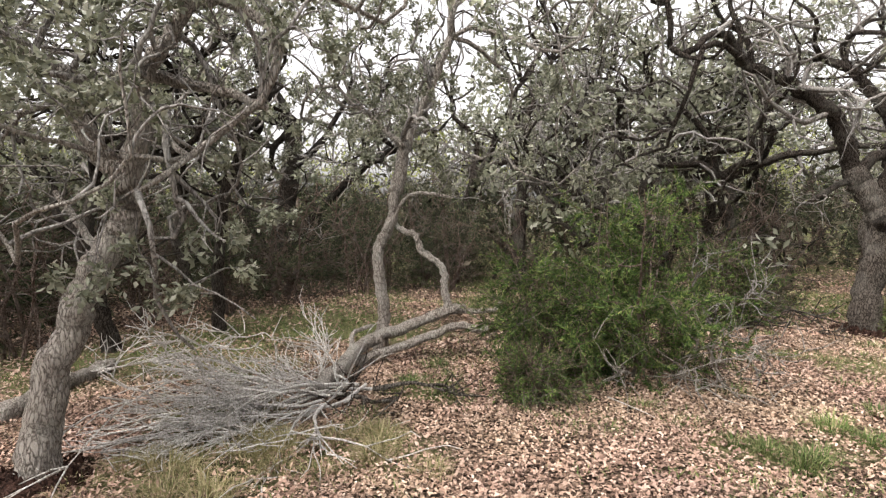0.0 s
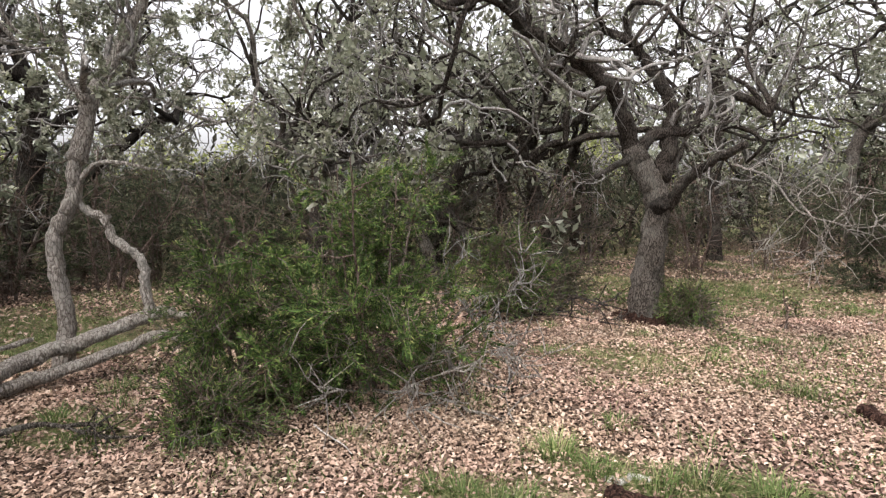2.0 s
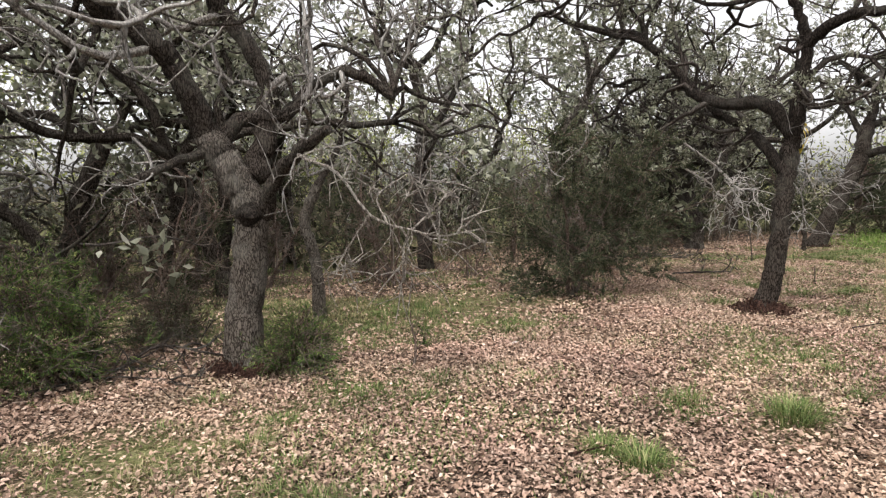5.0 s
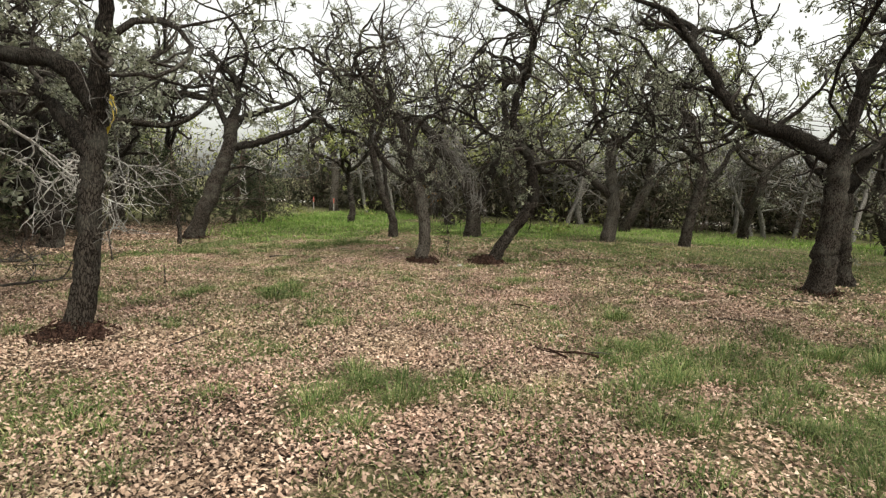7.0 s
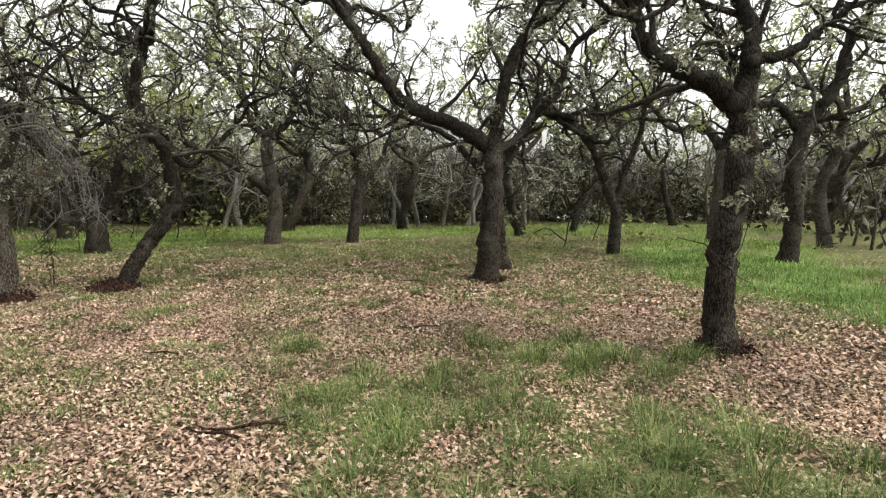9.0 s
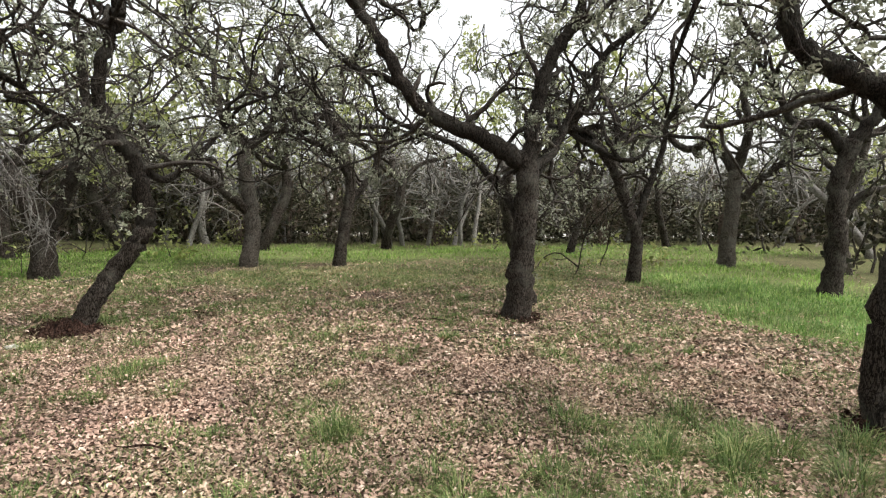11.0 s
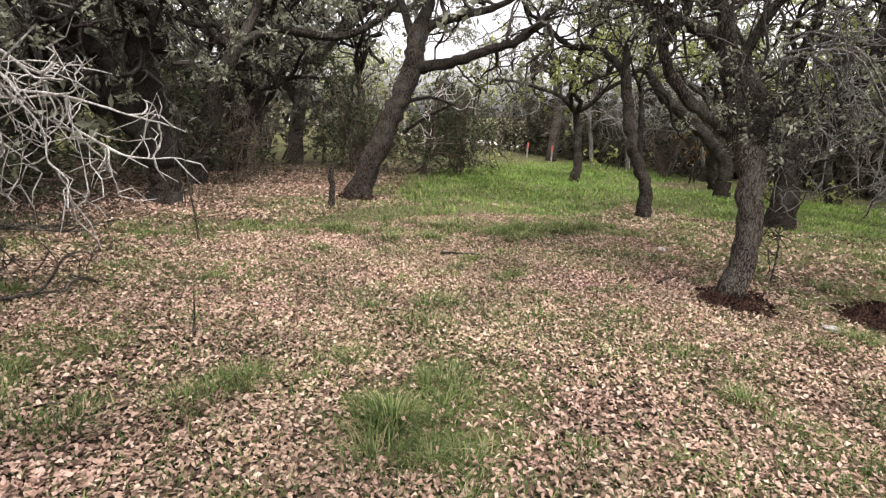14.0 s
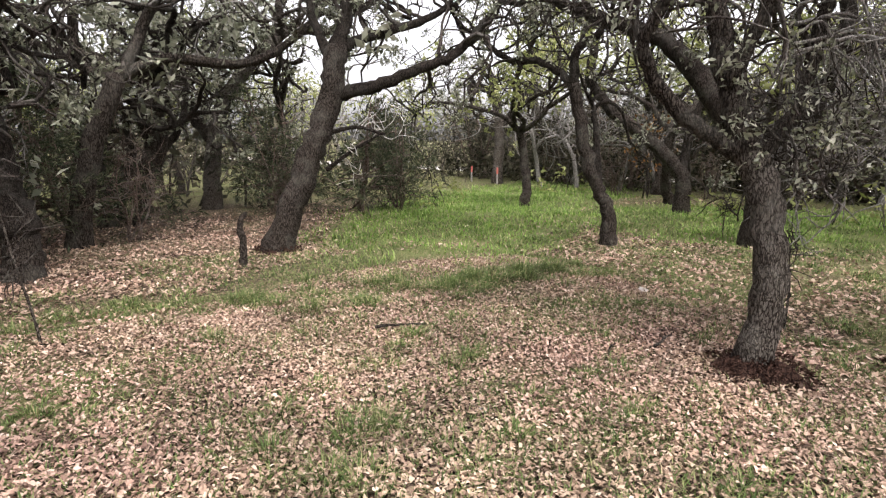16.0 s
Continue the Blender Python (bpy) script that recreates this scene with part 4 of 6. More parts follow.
oak((12.75, 9.82), [
    (0.098, [(0.0, 0.0, -0.0), (-0.01, 0.02, 0.51), (-0.13, 0.24, 0.98), (-0.21, 0.38, 1.61), (-0.28, 0.5, 2.23)]),
    (0.063, [(-0.28, 0.5, 2.23), (-0.39, 0.97, 2.56), (-0.52, 1.48, 2.63), (-0.67, 2.02, 3.04)]),
    (0.07, [(-0.28, 0.5, 2.23), (-0.36, 0.43, 2.66), (-0.3, 0.13, 2.85), (-0.31, -0.06, 3.11)]),
    (0.056, [(-0.08, 0.14, 0.82), (0.01, 0.29, 1.61), (0.11, 0.41, 1.93)]),
], "crooked slender oak at the meadow's edge", seed=26, leafy=6, leaf=0.07, density=0.55)
oak((17.05, 10.60), [
    (0.147, [(0.0, 0.0, -0.0), (-0.02, 0.05, 0.78), (-0.27, 0.64, 1.45), (-0.57, 1.34, 2.03)]),
    (0.115, [(-0.57, 1.34, 2.03), (-0.67, 1.85, 2.74), (-0.58, 1.89, 3.55), (-0.74, 2.52, 4.29)]),
    (0.094, [(-0.02, 0.05, 0.78), (0.26, 0.03, 1.8), (0.61, -0.16, 2.58)]),
], "oak leaning over the meadow", coarse=0.78, seed=27, leafy=10, leaf=0.075, density=0.55)
oak((14.18, 8.29), [
    (0.187, [(0.0, 0.0, 0.0), (-0.02, 0.03, 0.83), (-0.13, 0.26, 1.47), (-0.42, 0.81, 2.34)]),
    (0.141, [(-0.42, 0.81, 2.34), (-0.62, 1.4, 2.93), (-0.94, 2.23, 3.26), (-1.24, 3.03, 3.68)]),
    (0.129, [(-0.0, 0.0, 0.7), (0.12, -0.45, 1.75), (0.16, -0.73, 2.71), (0.02, -0.69, 3.75)]),
], "forked oak standing in the meadow grass", coarse=0.78, seed=28, leafy=10, leaf=0.075, density=0.55)
oak((15.84, 5.23), [
    (0.157, [(0.0, 0.0, -0.0), (0.02, -0.1, 0.98), (-0.0, 0.02, 1.82), (-0.01, 0.04, 2.38)]),
    (0.109, [(-0.01, 0.04, 2.38), (0.32, -0.46, 2.97), (0.53, -0.48, 3.83)]),
    (0.109, [(0.01, -0.03, 1.12), (-0.31, 0.54, 1.67), (-0.66, 1.28, 2.13), (-0.95, 1.74, 2.31)]),
    (0.097, [(-0.01, 0.04, 2.38), (0.03, 0.49, 3.08), (0.14, 0.66, 4.19)]),
], "oak with spreading forks in the meadow grass", coarse=0.78, bark=BARK_PALE, seed=29, leafy=12, leaf=0.075, density=0.95)
oak((15.77, 3.38), [
    (0.118, [(0.0, 0.0, 0.0), (0.02, -0.15, 1.01), (0.03, -0.24, 1.84), (-0.01, 0.05, 2.92)]),
    (0.082, [(0.02, -0.19, 1.29), (0.33, -0.7, 1.99), (0.62, -1.02, 2.85)]),
    (0.071, [(0.03, -0.24, 1.84), (-0.22, 0.15, 2.36), (-0.48, 0.66, 2.61)]),
], "slender upright oak in the meadow grass", coarse=0.78, seed=30, leafy=10, leaf=0.075, density=0.7)
oak((13.19, -1.91), [
    (0.105, [(-0.0, 0.0, 0.0), (-0.01, -0.03, 0.77), (0.06, 0.16, 1.36), (0.14, 0.4, 2.06), (0.25, 0.71, 2.45)]),
    (0.076, [(-0.01, -0.02, 0.98), (0.07, -0.2, 1.58), (0.12, -0.47, 2.17), (0.2, -0.64, 2.92)]),
    (0.067, [(0.14, 0.4, 2.06), (0.35, 0.24, 2.73), (0.67, 0.38, 3.42)]),
], "slender forked oak in the meadow grass", coarse=0.78, seed=31, leafy=10, leaf=0.075, density=0.8)
oak((11.45, -4.24), [
    (0.137, [(0.0, -0.0, -0.0), (-0.03, -0.04, 0.84), (-0.0, -0.0, 1.67), (-0.09, -0.13, 2.34)]),
    (0.1, [(-0.09, -0.13, 2.34), (-0.2, -0.47, 2.89), (-0.18, -0.63, 3.5), (-0.25, -0.9, 3.99)]),
    (0.082, [(-0.03, -0.04, 2.21), (0.03, 0.27, 2.57), (0.14, 0.68, 2.63), (0.17, 0.97, 3.13)]),
], "dark crooked oak in the green meadow", coarse=0.78, seed=32, leafy=10, leaf=0.075, density=0.8)
oak((14.10, -6.84), [
    (0.121, [(0.0, 0.0, -0.0), (0.09, 0.12, 1.17), (-0.05, -0.06, 1.99), (-0.13, -0.18, 2.79)]),
    (0.097, [(0.09, 0.12, 1.17), (-0.06, -0.33, 1.64), (-0.28, -0.88, 1.75)]),
], "pale thin oak near the road side", coarse=0.78, seed=33, leaf=0.1, bark=BARK_PALE)
oak((15.39, -5.09), [
    (0.163, [(0.0, 0.0, 0.0), (-0.04, -0.06, 1.27), (-0.06, -0.08, 2.1)]),
    (0.116, [(-0.06, -0.08, 2.1), (0.34, 0.25, 2.72), (0.76, 0.63, 2.63), (1.29, 1.16, 3.31)]),
    (0.116, [(-0.06, -0.08, 2.1), (-0.3, -0.17, 2.89), (-0.34, 0.04, 3.79)]),
    (0.082, [(-0.16, -0.23, 1.51), (-0.26, -0.63, 1.98), (-0.35, -1.03, 2.33)]),
], "forked pale oak at the meadow's far side", coarse=0.78, seed=34, leaf=0.1, bark=BARK_PALE)
oak((20.62, 18.52), [
    (0.165, [(0.0, -0.0, 0.0), (0.02, -0.03, 1.81), (-0.09, 0.11, 3.01)]),
    (0.132, [(0.02, -0.03, 1.81), (0.62, -0.51, 2.84), (1.17, -0.93, 3.85)]),
], "pale twin-stemmed oak at the end of the meadow", coarse=0.78, seed=35, leaf=0.12, bark=BARK_PALE, leaves=OAK_SPRING)
oak((22.92, 18.36), [
    (0.161, [(0.0, 0.0, 0.0), (-0.06, 0.08, 1.64), (-0.2, 0.28, 3.04), (-0.17, 0.24, 4.41)]),
], "pale straight oak at the end of the meadow", coarse=0.78, seed=36, leaf=0.12, bark=BARK_PALE, leaves=OAK_SPRING)
oak((8.05, 16.49), [
    (0.138, [(0.0, 0.0, 0.0), (0.1, -0.03, 0.68), (0.72, -0.18, 1.19), (0.69, -0.17, 1.9), (0.87, -0.22, 2.64)]),
    (0.074, [(0.1, -0.03, 0.68), (-0.06, 0.27, 1.33), (-0.26, 0.58, 1.89)]),
], "dark crooked oak among junipers", coarse=0.78, seed=37, leaf=0.09)
oak((10.33, 17.65), [
    (0.161, [(0.0, 0.0, 0.0), (0.12, -0.05, 1.42), (0.33, -0.14, 2.17), (0.89, -0.37, 3.03), (1.49, -0.62, 3.69)]),
    (0.128, [(0.12, -0.05, 1.42), (-0.22, 0.36, 2.11), (-0.36, 0.69, 3.12)]),
    (0.086, [(0.33, -0.14, 2.17), (0.38, 0.22, 3.15), (0.8, 0.43, 4.35)]),
], "tall pale oak rising from the junipers", coarse=0.78, seed=38, leaf=0.09, bark=BARK_PALE)
oak((-1.48, 7.47), [
    (0.069, [(0.0, 0.0, 0.0), (-0.02, -0.0, 0.67), (-0.13, -0.02, 1.09), (0.02, 0.0, 1.49)]),
    (0.043, [(0.02, 0.0, 1.49), (0.27, 0.25, 1.98), (0.4, 0.47, 2.62)]),
], "thin pale oak beside the spreading oak", seed=39, twig=TWIG_PALE, bark=BARK_PALE, density=0.8)
oak((6.31, 12.89), [
    (0.188, [(0.0, 0.0, -0.0), (0.04, -0.01, 0.26), (-0.0, 0.0, 0.56)]),
    (0.163, [(-0.0, 0.0, 0.56), (-0.27, -0.01, 0.97), (-0.48, -0.04, 1.29), (-0.57, -0.08, 1.66), (-0.7, -0.12, 1.85), (-0.95, -0.14, 2.04)]),
    (0.213, [(0.0, -0.0, 0.53), (-0.06, 0.14, 1.0), (-0.08, 0.27, 1.57), (-0.16, 0.41, 2.18), (-0.19, 0.54, 2.73)]),
    (0.081, [(-0.45, 0.08, 1.26), (-0.7, -0.03, 1.2), (-0.91, -0.15, 1.28)]),
    (0.1, [(0.04, -0.01, 1.93), (-0.04, 0.04, 2.37), (-0.35, 0.13, 2.45), (-0.52, 0.19, 2.8)]),
], "forked dark oak with a leaning limb beside junipers", bark=BARK, seed=42, leaf=0.08, density=1.2)
oak((8.57, 16.46), [
    (0.121, [(0.0, 0.0, 0.0), (0.12, -0.04, 0.66), (0.39, -0.12, 1.23), (0.4, -0.12, 1.9)]),
    (0.074, [(0.39, -0.12, 1.23), (0.8, -0.03, 1.72), (1.01, 0.12, 2.43)]),
], "dark oak trunk among junipers", coarse=0.78, seed=41, leaf=0.09)
oak((0.13, 11.36), [
    (0.119, [(0.0, 0.0, 0.0), (-0.09, 0.02, 1.54), (-0.02, 0.0, 2.51), (-0.12, 0.02, 3.68)]),
    (0.079, [(-0.06, 0.01, 2.3), (0.43, 0.07, 2.94), (0.82, 0.14, 3.78)]),
], "slender oak at the thicket's edge", coarse=0.78, seed=40, twig=TWIG_PALE, leaf=0.09)


# ---- junipers ----
juniper((-4.12, 2.8, 0), 2.0, 0.9, "dense dark green juniper bush with dead lower twigs", 51, 6, 76000, 0.044, CEDAR_LEAF, 0.06, thin=0.17)
juniper((-4.72, 2.25, 0), 1.3, 0.58, "dense green juniper grown into a larger bush", 61, 4, 28000, 0.042, CEDAR_LEAF, 0.05, thin=0.15)
juniper((-4.75, 1.75, 0), 0.5, 0.34, "low juniper shoot at the foot of a juniper bush", 58, 3, 9000, 0.04, CEDAR_LEAF, thin=0.15)
juniper((-3.3, 5.4, 0), 1.15, 0.7, "low dark juniper beside the dead brush", 52, 4, 18000, 0.045, CEDAR_LEAF, thin=0.16)
juniper((1.77, 8.2, 0), 2.6, 1.3, "broad dark juniper with bare lower boughs", 53, 5, 60000, 0.053, CEDAR_DARK, 0.1, thin=0.17)
juniper((-1.5, 5.42, 0), 0.48, 0.4, "low sprawling juniper at an oak's foot", 54, 4, 9000, 0.04, CEDAR_LEAF, thin=0.16)
juniper((-2.9, 6.6, 0), 0.6, 0.55, "small ragged juniper beside an oak", 55, 3, 6000, 0.045, CEDAR_DARK, thin=0.16)
juniper((-0.54, 5.42, 0), 0.66, 0.15, "thin browning juniper sapling", 56, 1, 300, 0.035, CEDAR_LEAF, 0.25)
juniper((1.95, 7.2, 0), 0.4, 0.1, "small juniper seedling among fallen leaves", 57, 1, 170, 0.035, CEDAR_LEAF, 0.2)
juniper((-3.45, 2.85, 0), 0.32, 0.12, "small juniper seedling among fallen leaves", 59, 2, 240, 0.035, CEDAR_LEAF, 0.2)
WEST_JUNIPERS = [(-12.0, 2.6, 2.6), (-13.2, 4.9, 2.8), (-9.9, 7.4, 2.3), (-7.7, 9.8, 2.6), (-5.4, 8.4, 1.7), (-14.5, 1.0, 2.8), (-12.6, 7.6, 2.8), (-13.6, 6.2, 2.9), (-11.0, 8.9, 2.6), (-9.5, 9.2, 2.4), (-14.4, 4.8, 2.9), (-13.2, 9.6, 3.2), (-8.0, 8.2, 1.8), (-15.5, 2.6, 3.0), (-14.0, -0.6, 2.6), (-9.8, 6.0, 1.5), (-10.6, 7.2, 1.9), (-8.3, 6.8, 1.4), (-12.4, 4.2, 1.9), (-6.5, 8.4, 1.6), (-11.9, 5.4, 1.6), (-13.0, 2.8, 2.0), (-5.0, 10.4, 2.2), (-15.2, 7.4, 2.6), (-16.4, 5.0, 2.8), (-15.0, 9.0, 3.0), (-12.2, 10.8, 2.8), (-10.2, 10.9, 2.6)]
WEST_FILL = [(-9.6, 3.5, 2.1), (-10.6, 0.9, 2.4), (-11.9, -0.6, 2.6), (-9.9, 5.0, 2.0), (-8.8, 6.4, 2.2), (-12.2, 1.3, 2.6), (-7.9, 7.5, 2.2), (-5.9, 7.6, 2.0), (-11.0, 4.6, 2.4), (-10.3, 6.6, 2.3), (-12.8, 5.6, 2.8), (-9.0, 8.6, 2.4), (-12.2, 3.4, 2.4), (-11.2, 2.0, 2.2)]
NORTH_JUNIPERS = [(12.4, 15.3, 2.9), (13.3, 15.1, 2.5), (11.8, 16.9, 3.2), (10.9, 15.9, 2.6), (7.4, 15.6, 3.3), (6.6, 14.4, 2.7), (4.4, 13.2, 2.3), (3.6, 13.6, 3.2), (4.6, 14.9, 3.2), (-1.4, 13.6, 3.2), (0.4, 14.6, 3.4), (4.9, 14.2, 2.6), (8.6, 17.6, 3.0), (14.6, 16.6, 2.7), (-2.9, 12.4, 2.8), (1.9, 11.9, 2.3), (3.7, 11.4, 2.2), (-1.0, 10.4, 1.9), (-3.4, 9.2, 1.6)]
MID_OAKS = [(0.4, 15.2), (-1.5, 18.5), (-3.2, 16.0), (8.4, 17.4), (5.2, 15.8), (-2.9, 9.2), (-4.5, 11.2), (3.2, 12.6), (-8.6, 9.4), (-2.6, 13.2), (-5.6, 13.4), (7.2, 14.6), (-6.6, 7.2),
            (18.7, 11.6), (19.5, 9.2), (18.5, -2.6), (19.8, 2.3), (19.3, 5.6), (20.6, -6.5), (17.2, -9.2), (16.0, 13.8), (12.4, 18.0), (21.0, 13.0), (6.2, 18.4), (-11.8, 0.2), (-9.8, -2.2),
            (-5.3, 9.6), (-3.8, 12.6), (2.2, 16.6), (17.4, -0.9)]



# ---- woods all round ----
def far_oak(seed, leaves, bark):
    rng = np.random.default_rng(seed)
    trunk = wander((0, 0, 0), (rng.uniform(-0.3, 0.3), rng.uniform(-0.3, 0.3), 1), rng.uniform(1.6, 2.3), 6, 0.16, 0.2, rng)
    limbs = [(0.11, [tuple(q) for q in trunk])]
    for _ in range(4):
        a = rng.uniform(0, 2 * np.pi)
        line = wander(trunk[-1], (math.cos(a) * 0.8, math.sin(a) * 0.8, 0.8), rng.uniform(1.6, 2.8), 6, 0.34, 0.04, rng)
        limbs.append((0.065, [tuple(q) for q in line]))
    return oak((0, 0), limbs, "crooked grey oak in the woods all round", 6, 0.12, seed, bark, leaves, group="oaks of the surrounding woods", density=0.58, coarse=0.6, far=True, twig=TWIG_PALE if seed in (102, 104) else TWIG)


def open_land(x, y):
    """The clearing, the meadow and the road, where no wild tree stands."""
    near = float(track_distance(np.array(x), np.array(y)))
    return -5.5 < x < 21.6 and -7 < y < 9.5 or 8 < x < 21.6 and 8 < y < 19.5 and x > 8 + (y - 8) * 0.45 or near < 6.3 or 24.2 < x < 29


def woods():
    rng = np.random.default_rng(77)
    oaks = [far_oak(101, OAK_LEAF, BARK), far_oak(102, OAK_LEAF, BARK_PALE), far_oak(103, OAK_SPRING, BARK), far_oak(104, OAK_LEAF, BARK)]
    cedars = [juniper((0, 0, 0), 3.0, 1.45, "dark juniper in the woods all round", 111, 2, 2600, 0.2, HEDGE, 0.03, "junipers of the surrounding woods", False, 0.15),
              juniper((0, 0, 0), 3.0, 1.6, "dark juniper in the woods all round", 112, 3, 2600, 0.2, HEDGE, 0.03, "junipers of the surrounding woods", False, 0.15)]
    screen = [juniper((0, 0, 0), 3.0, 1.4, "dark juniper at the edge of the clearing", 113, 2, 4300, 0.135, CEDAR_DARK, 0.04, "junipers at the edge of the clearing", False, 0.14),
              juniper((0, 0, 0), 3.0, 1.6, "dark juniper at the edge of the clearing", 114, 4, 4300, 0.135, CEDAR_DARK, 0.04, "junipers at the edge of the clearing", False, 0.14)]
    spots, used = [], set()

    def plant(src, x, y, size):
        m = Matrix.LocRotScale((x, y, 0), Euler((0, 0, rng.uniform(0, 6.28))), Vector((1, 1, 1)) * size)
        if src in used:
            copy_thing(src, m)
        else:
            src.matrix_world = m
            used.add(src)
        spots.append((x, y))

    for k, (x, y, tall) in enumerate(NORTH_JUNIPERS + WEST_JUNIPERS + WEST_FILL):
        plant(screen[k % 2], x, y, tall / 3.0)
    for k, (x, y) in enumerate(MID_OAKS):
        plant(oaks[2 if x > 12 and k % 3 else (0, 1, 3)[k % 3]], x, y, (0.98 if x > 12 else 0.92) + 0.08 * (k * 7 % 5))
    for k in range(42):  # the hedge between meadow and road
        plant(cedars[k % 2], 21.7 + rng.uniform(0, 2.4), -17 + k * 0.95 + rng.uniform(-0.5, 0.5), rng.uniform(0.75, 1.3))
    for kind, total, inner, outer, gap in ((oaks, 28, 6.6, 30, 2.3), (cedars, 15, 8, 26, 1.6)):
        made = 0
        for _ in range(9000):
            if made >= total:
                break
            x, y = rng.uniform(-32, 42), rng.uniform(-24, 42)
            d = float(track_distance(np.array(x), np.array(y)))
            if d < inner or d > outer or open_land(x, y) or any(math.hypot(x - a, y - b) < gap for a, b in spots):
                continue
            if y < -8 and x < 12 and rng.random() < 0.7:
                continue
            plant(kind[int(rng.integers(0, len(kind)))], x, y, rng.uniform(0.85, 1.35))
            made += 1


woods()


def thicket():
    """Scrub between the trees and the far edge of the woods: stems and clumps past counting."""
    rng = np.random.default_rng(31)
    wood, p, w = Wood(), [], []
    made = 0
    for _ in range(30000):
        if made >= 1700:
            break
        x, y = rng.uniform(-36, 48), rng.uniform(-30, 46)
        d = float(track_distance(np.array(x), np.array(y)))
        if d < 7.5 or open_land(x, y) or d > 36:
            continue
        made += 1
        tall = rng.uniform(0.8, 2.6) * (1 + max(0, d - 20) / 22)
        line = wander((x, y, 0), (rng.normal() * 0.25, rng.normal() * 0.25, 1), tall, 4, 0.2, 0.1, rng)
        wood.stem(line, np.linspace(0.035, 0.01, 5), 3)
        k = 30
        h = rng.random(k) ** 0.8
        q = np.stack([np.interp(h, np.linspace(0, 1, 5), line[:, j]) for j in range(3)], -1)
        p.append(q + rng.normal(size=(k, 3)) * np.array([0.42, 0.42, 0.16]) * (1 + d / 40))
        w.append(rng.normal(size=(k, 3)) + np.array([0, 0, 0.4]))
    for _ in range(330):  # low scrub along the foot of the hedge
        x, y = rng.uniform(22.3, 24.0), rng.uniform(-18, 24)
        q = np.stack([x + rng.normal(0, 0.3, 30), y + rng.normal(0, 0.3, 30), rng.uniform(0.05, 0.9, 30)], -1)
        p.append(q)
        w.append(rng.normal(size=(30, 3)) + np.array([0, 0, 0.4]))
    for _ in range(900):  # the woods beyond the road, a solid dark edge
        a = rng.uniform(0, 2 * np.pi)
        r = rng.uniform(34, 52)
        x, y = 6 + r * math.cos(a), 5 + r * math.sin(a)
        tall = rng.uniform(2.8, 5.2)
        k = 26
        q = np.stack([x + rng.normal(0, 0.9, k), y + rng.normal(0, 0.9, k), tall * rng.random(k) ** 0.8], -1)
        p.append(q)
        w.append(rng.normal(size=(k, 3)) + np.array([0, 0, 0.4]))
    p, w = np.concatenate(p), np.concatenate(w)
    size = np.hypot(p[:, 0] - 6, p[:, 1] - 5) > 32
    p[:, 2] = np.maximum(p[:, 2], 0.05)
    w /= np.linalg.norm(w, axis=1)[:, None]
    v, f = leaf_blades(p, w * np.where(size, 2.6, 1.0)[:, None], 0.26, 0.1, rng, 0.1)
    tagged(new("scrub_foliage", mesh_of("scrub_foliage", v, f, HEDGE)), "dark evergreen scrub filling the woods all round", "scrub", kind="stuff")
    tagged(new("scrub_stems", wood.mesh("scrub_stems", TWIG)), "thin bare stems of scrub in the woods", "scrub", kind="stuff")


thicket()


# ---- pale crowns of the woods beyond ----
def far_crowns():
    """Winding bare limbs and thin fresh leaves of the oaks behind the hedge and the thicket, past counting."""
    rng = np.random.default_rng(37)
    wood, p = Wood(), []
    made = 0
    while made < 150:
        x, y = (rng.uniform(20.3, 24.0), rng.uniform(-16, 21)) if made < 40 else (rng.uniform(-34, 46), rng.uniform(-28, 44))
        d = float(track_distance(np.array(x), np.array(y)))
        if made >= 40 and d < 12 or made >= 40 and (d > 30 or x < 23.5 and open_land(x, y) or 24.2 < x < 29):
            continue
        made += 1
        tall = rng.uniform(3.2, 5.0) if made <= 40 else rng.uniform(4.5, 7.5)
        girth = 0.6 if made <= 40 else 1.0
        trunk = sinuous((x, y, -0.05), (rng.normal() * 0.2, rng.normal() * 0.2, 1), tall * 0.45, 5, 0.14, 0.15, rng)
        wood.stem(trunk, np.linspace(0.14, 0.09, 6) * girth, 5)
        for _ in range(6):
            a = rng.uniform(0, 2 * np.pi)
            limb = sinuous(trunk[rng.integers(3, 6)], (math.cos(a), math.sin(a), 0.9), tall * rng.uniform(0.35, 0.6), 8, 0.3, 0.06, rng)
            wood.stem(limb, np.linspace(0.06, 0.018, 9) * girth, 3)
            for _ in range(5):
                j = rng.integers(3, 9)
                sub = sinuous(limb[j], rng.normal(size=3) + np.array([0, 0, 0.3]), rng.uniform(0.7, 1.5), 5, 0.36, 0.04, rng)
                wood.stem(sub, np.linspace(0.022, 0.008, 6), 3)
                if made > 40:  # those in the hedge are bare
                    p.append(sub[rng.integers(2, 6, 16)] + rng.normal(size=(16, 3)) * 0.16)
    p = np.concatenate(p)
    w = rng.normal(size=(len(p), 3))
    w /= np.linalg.norm(w, axis=1)[:, None]
    v, f = leaf_blades(p, w, 0.17, 0.085, rng, 0.1)
    tagged(new("woods_foliage", mesh_of("woods_foliage", v, f, OAK_SPRING)), "thin fresh yellow-green leaves of the woods beyond", "foliage", kind="stuff")
    tagged(new("woods_branches", wood.mesh("woods_branches", TWIG_PALE)), "grey winding trunks and limbs of the woods beyond", "woods", kind="stuff")


far_crowns()


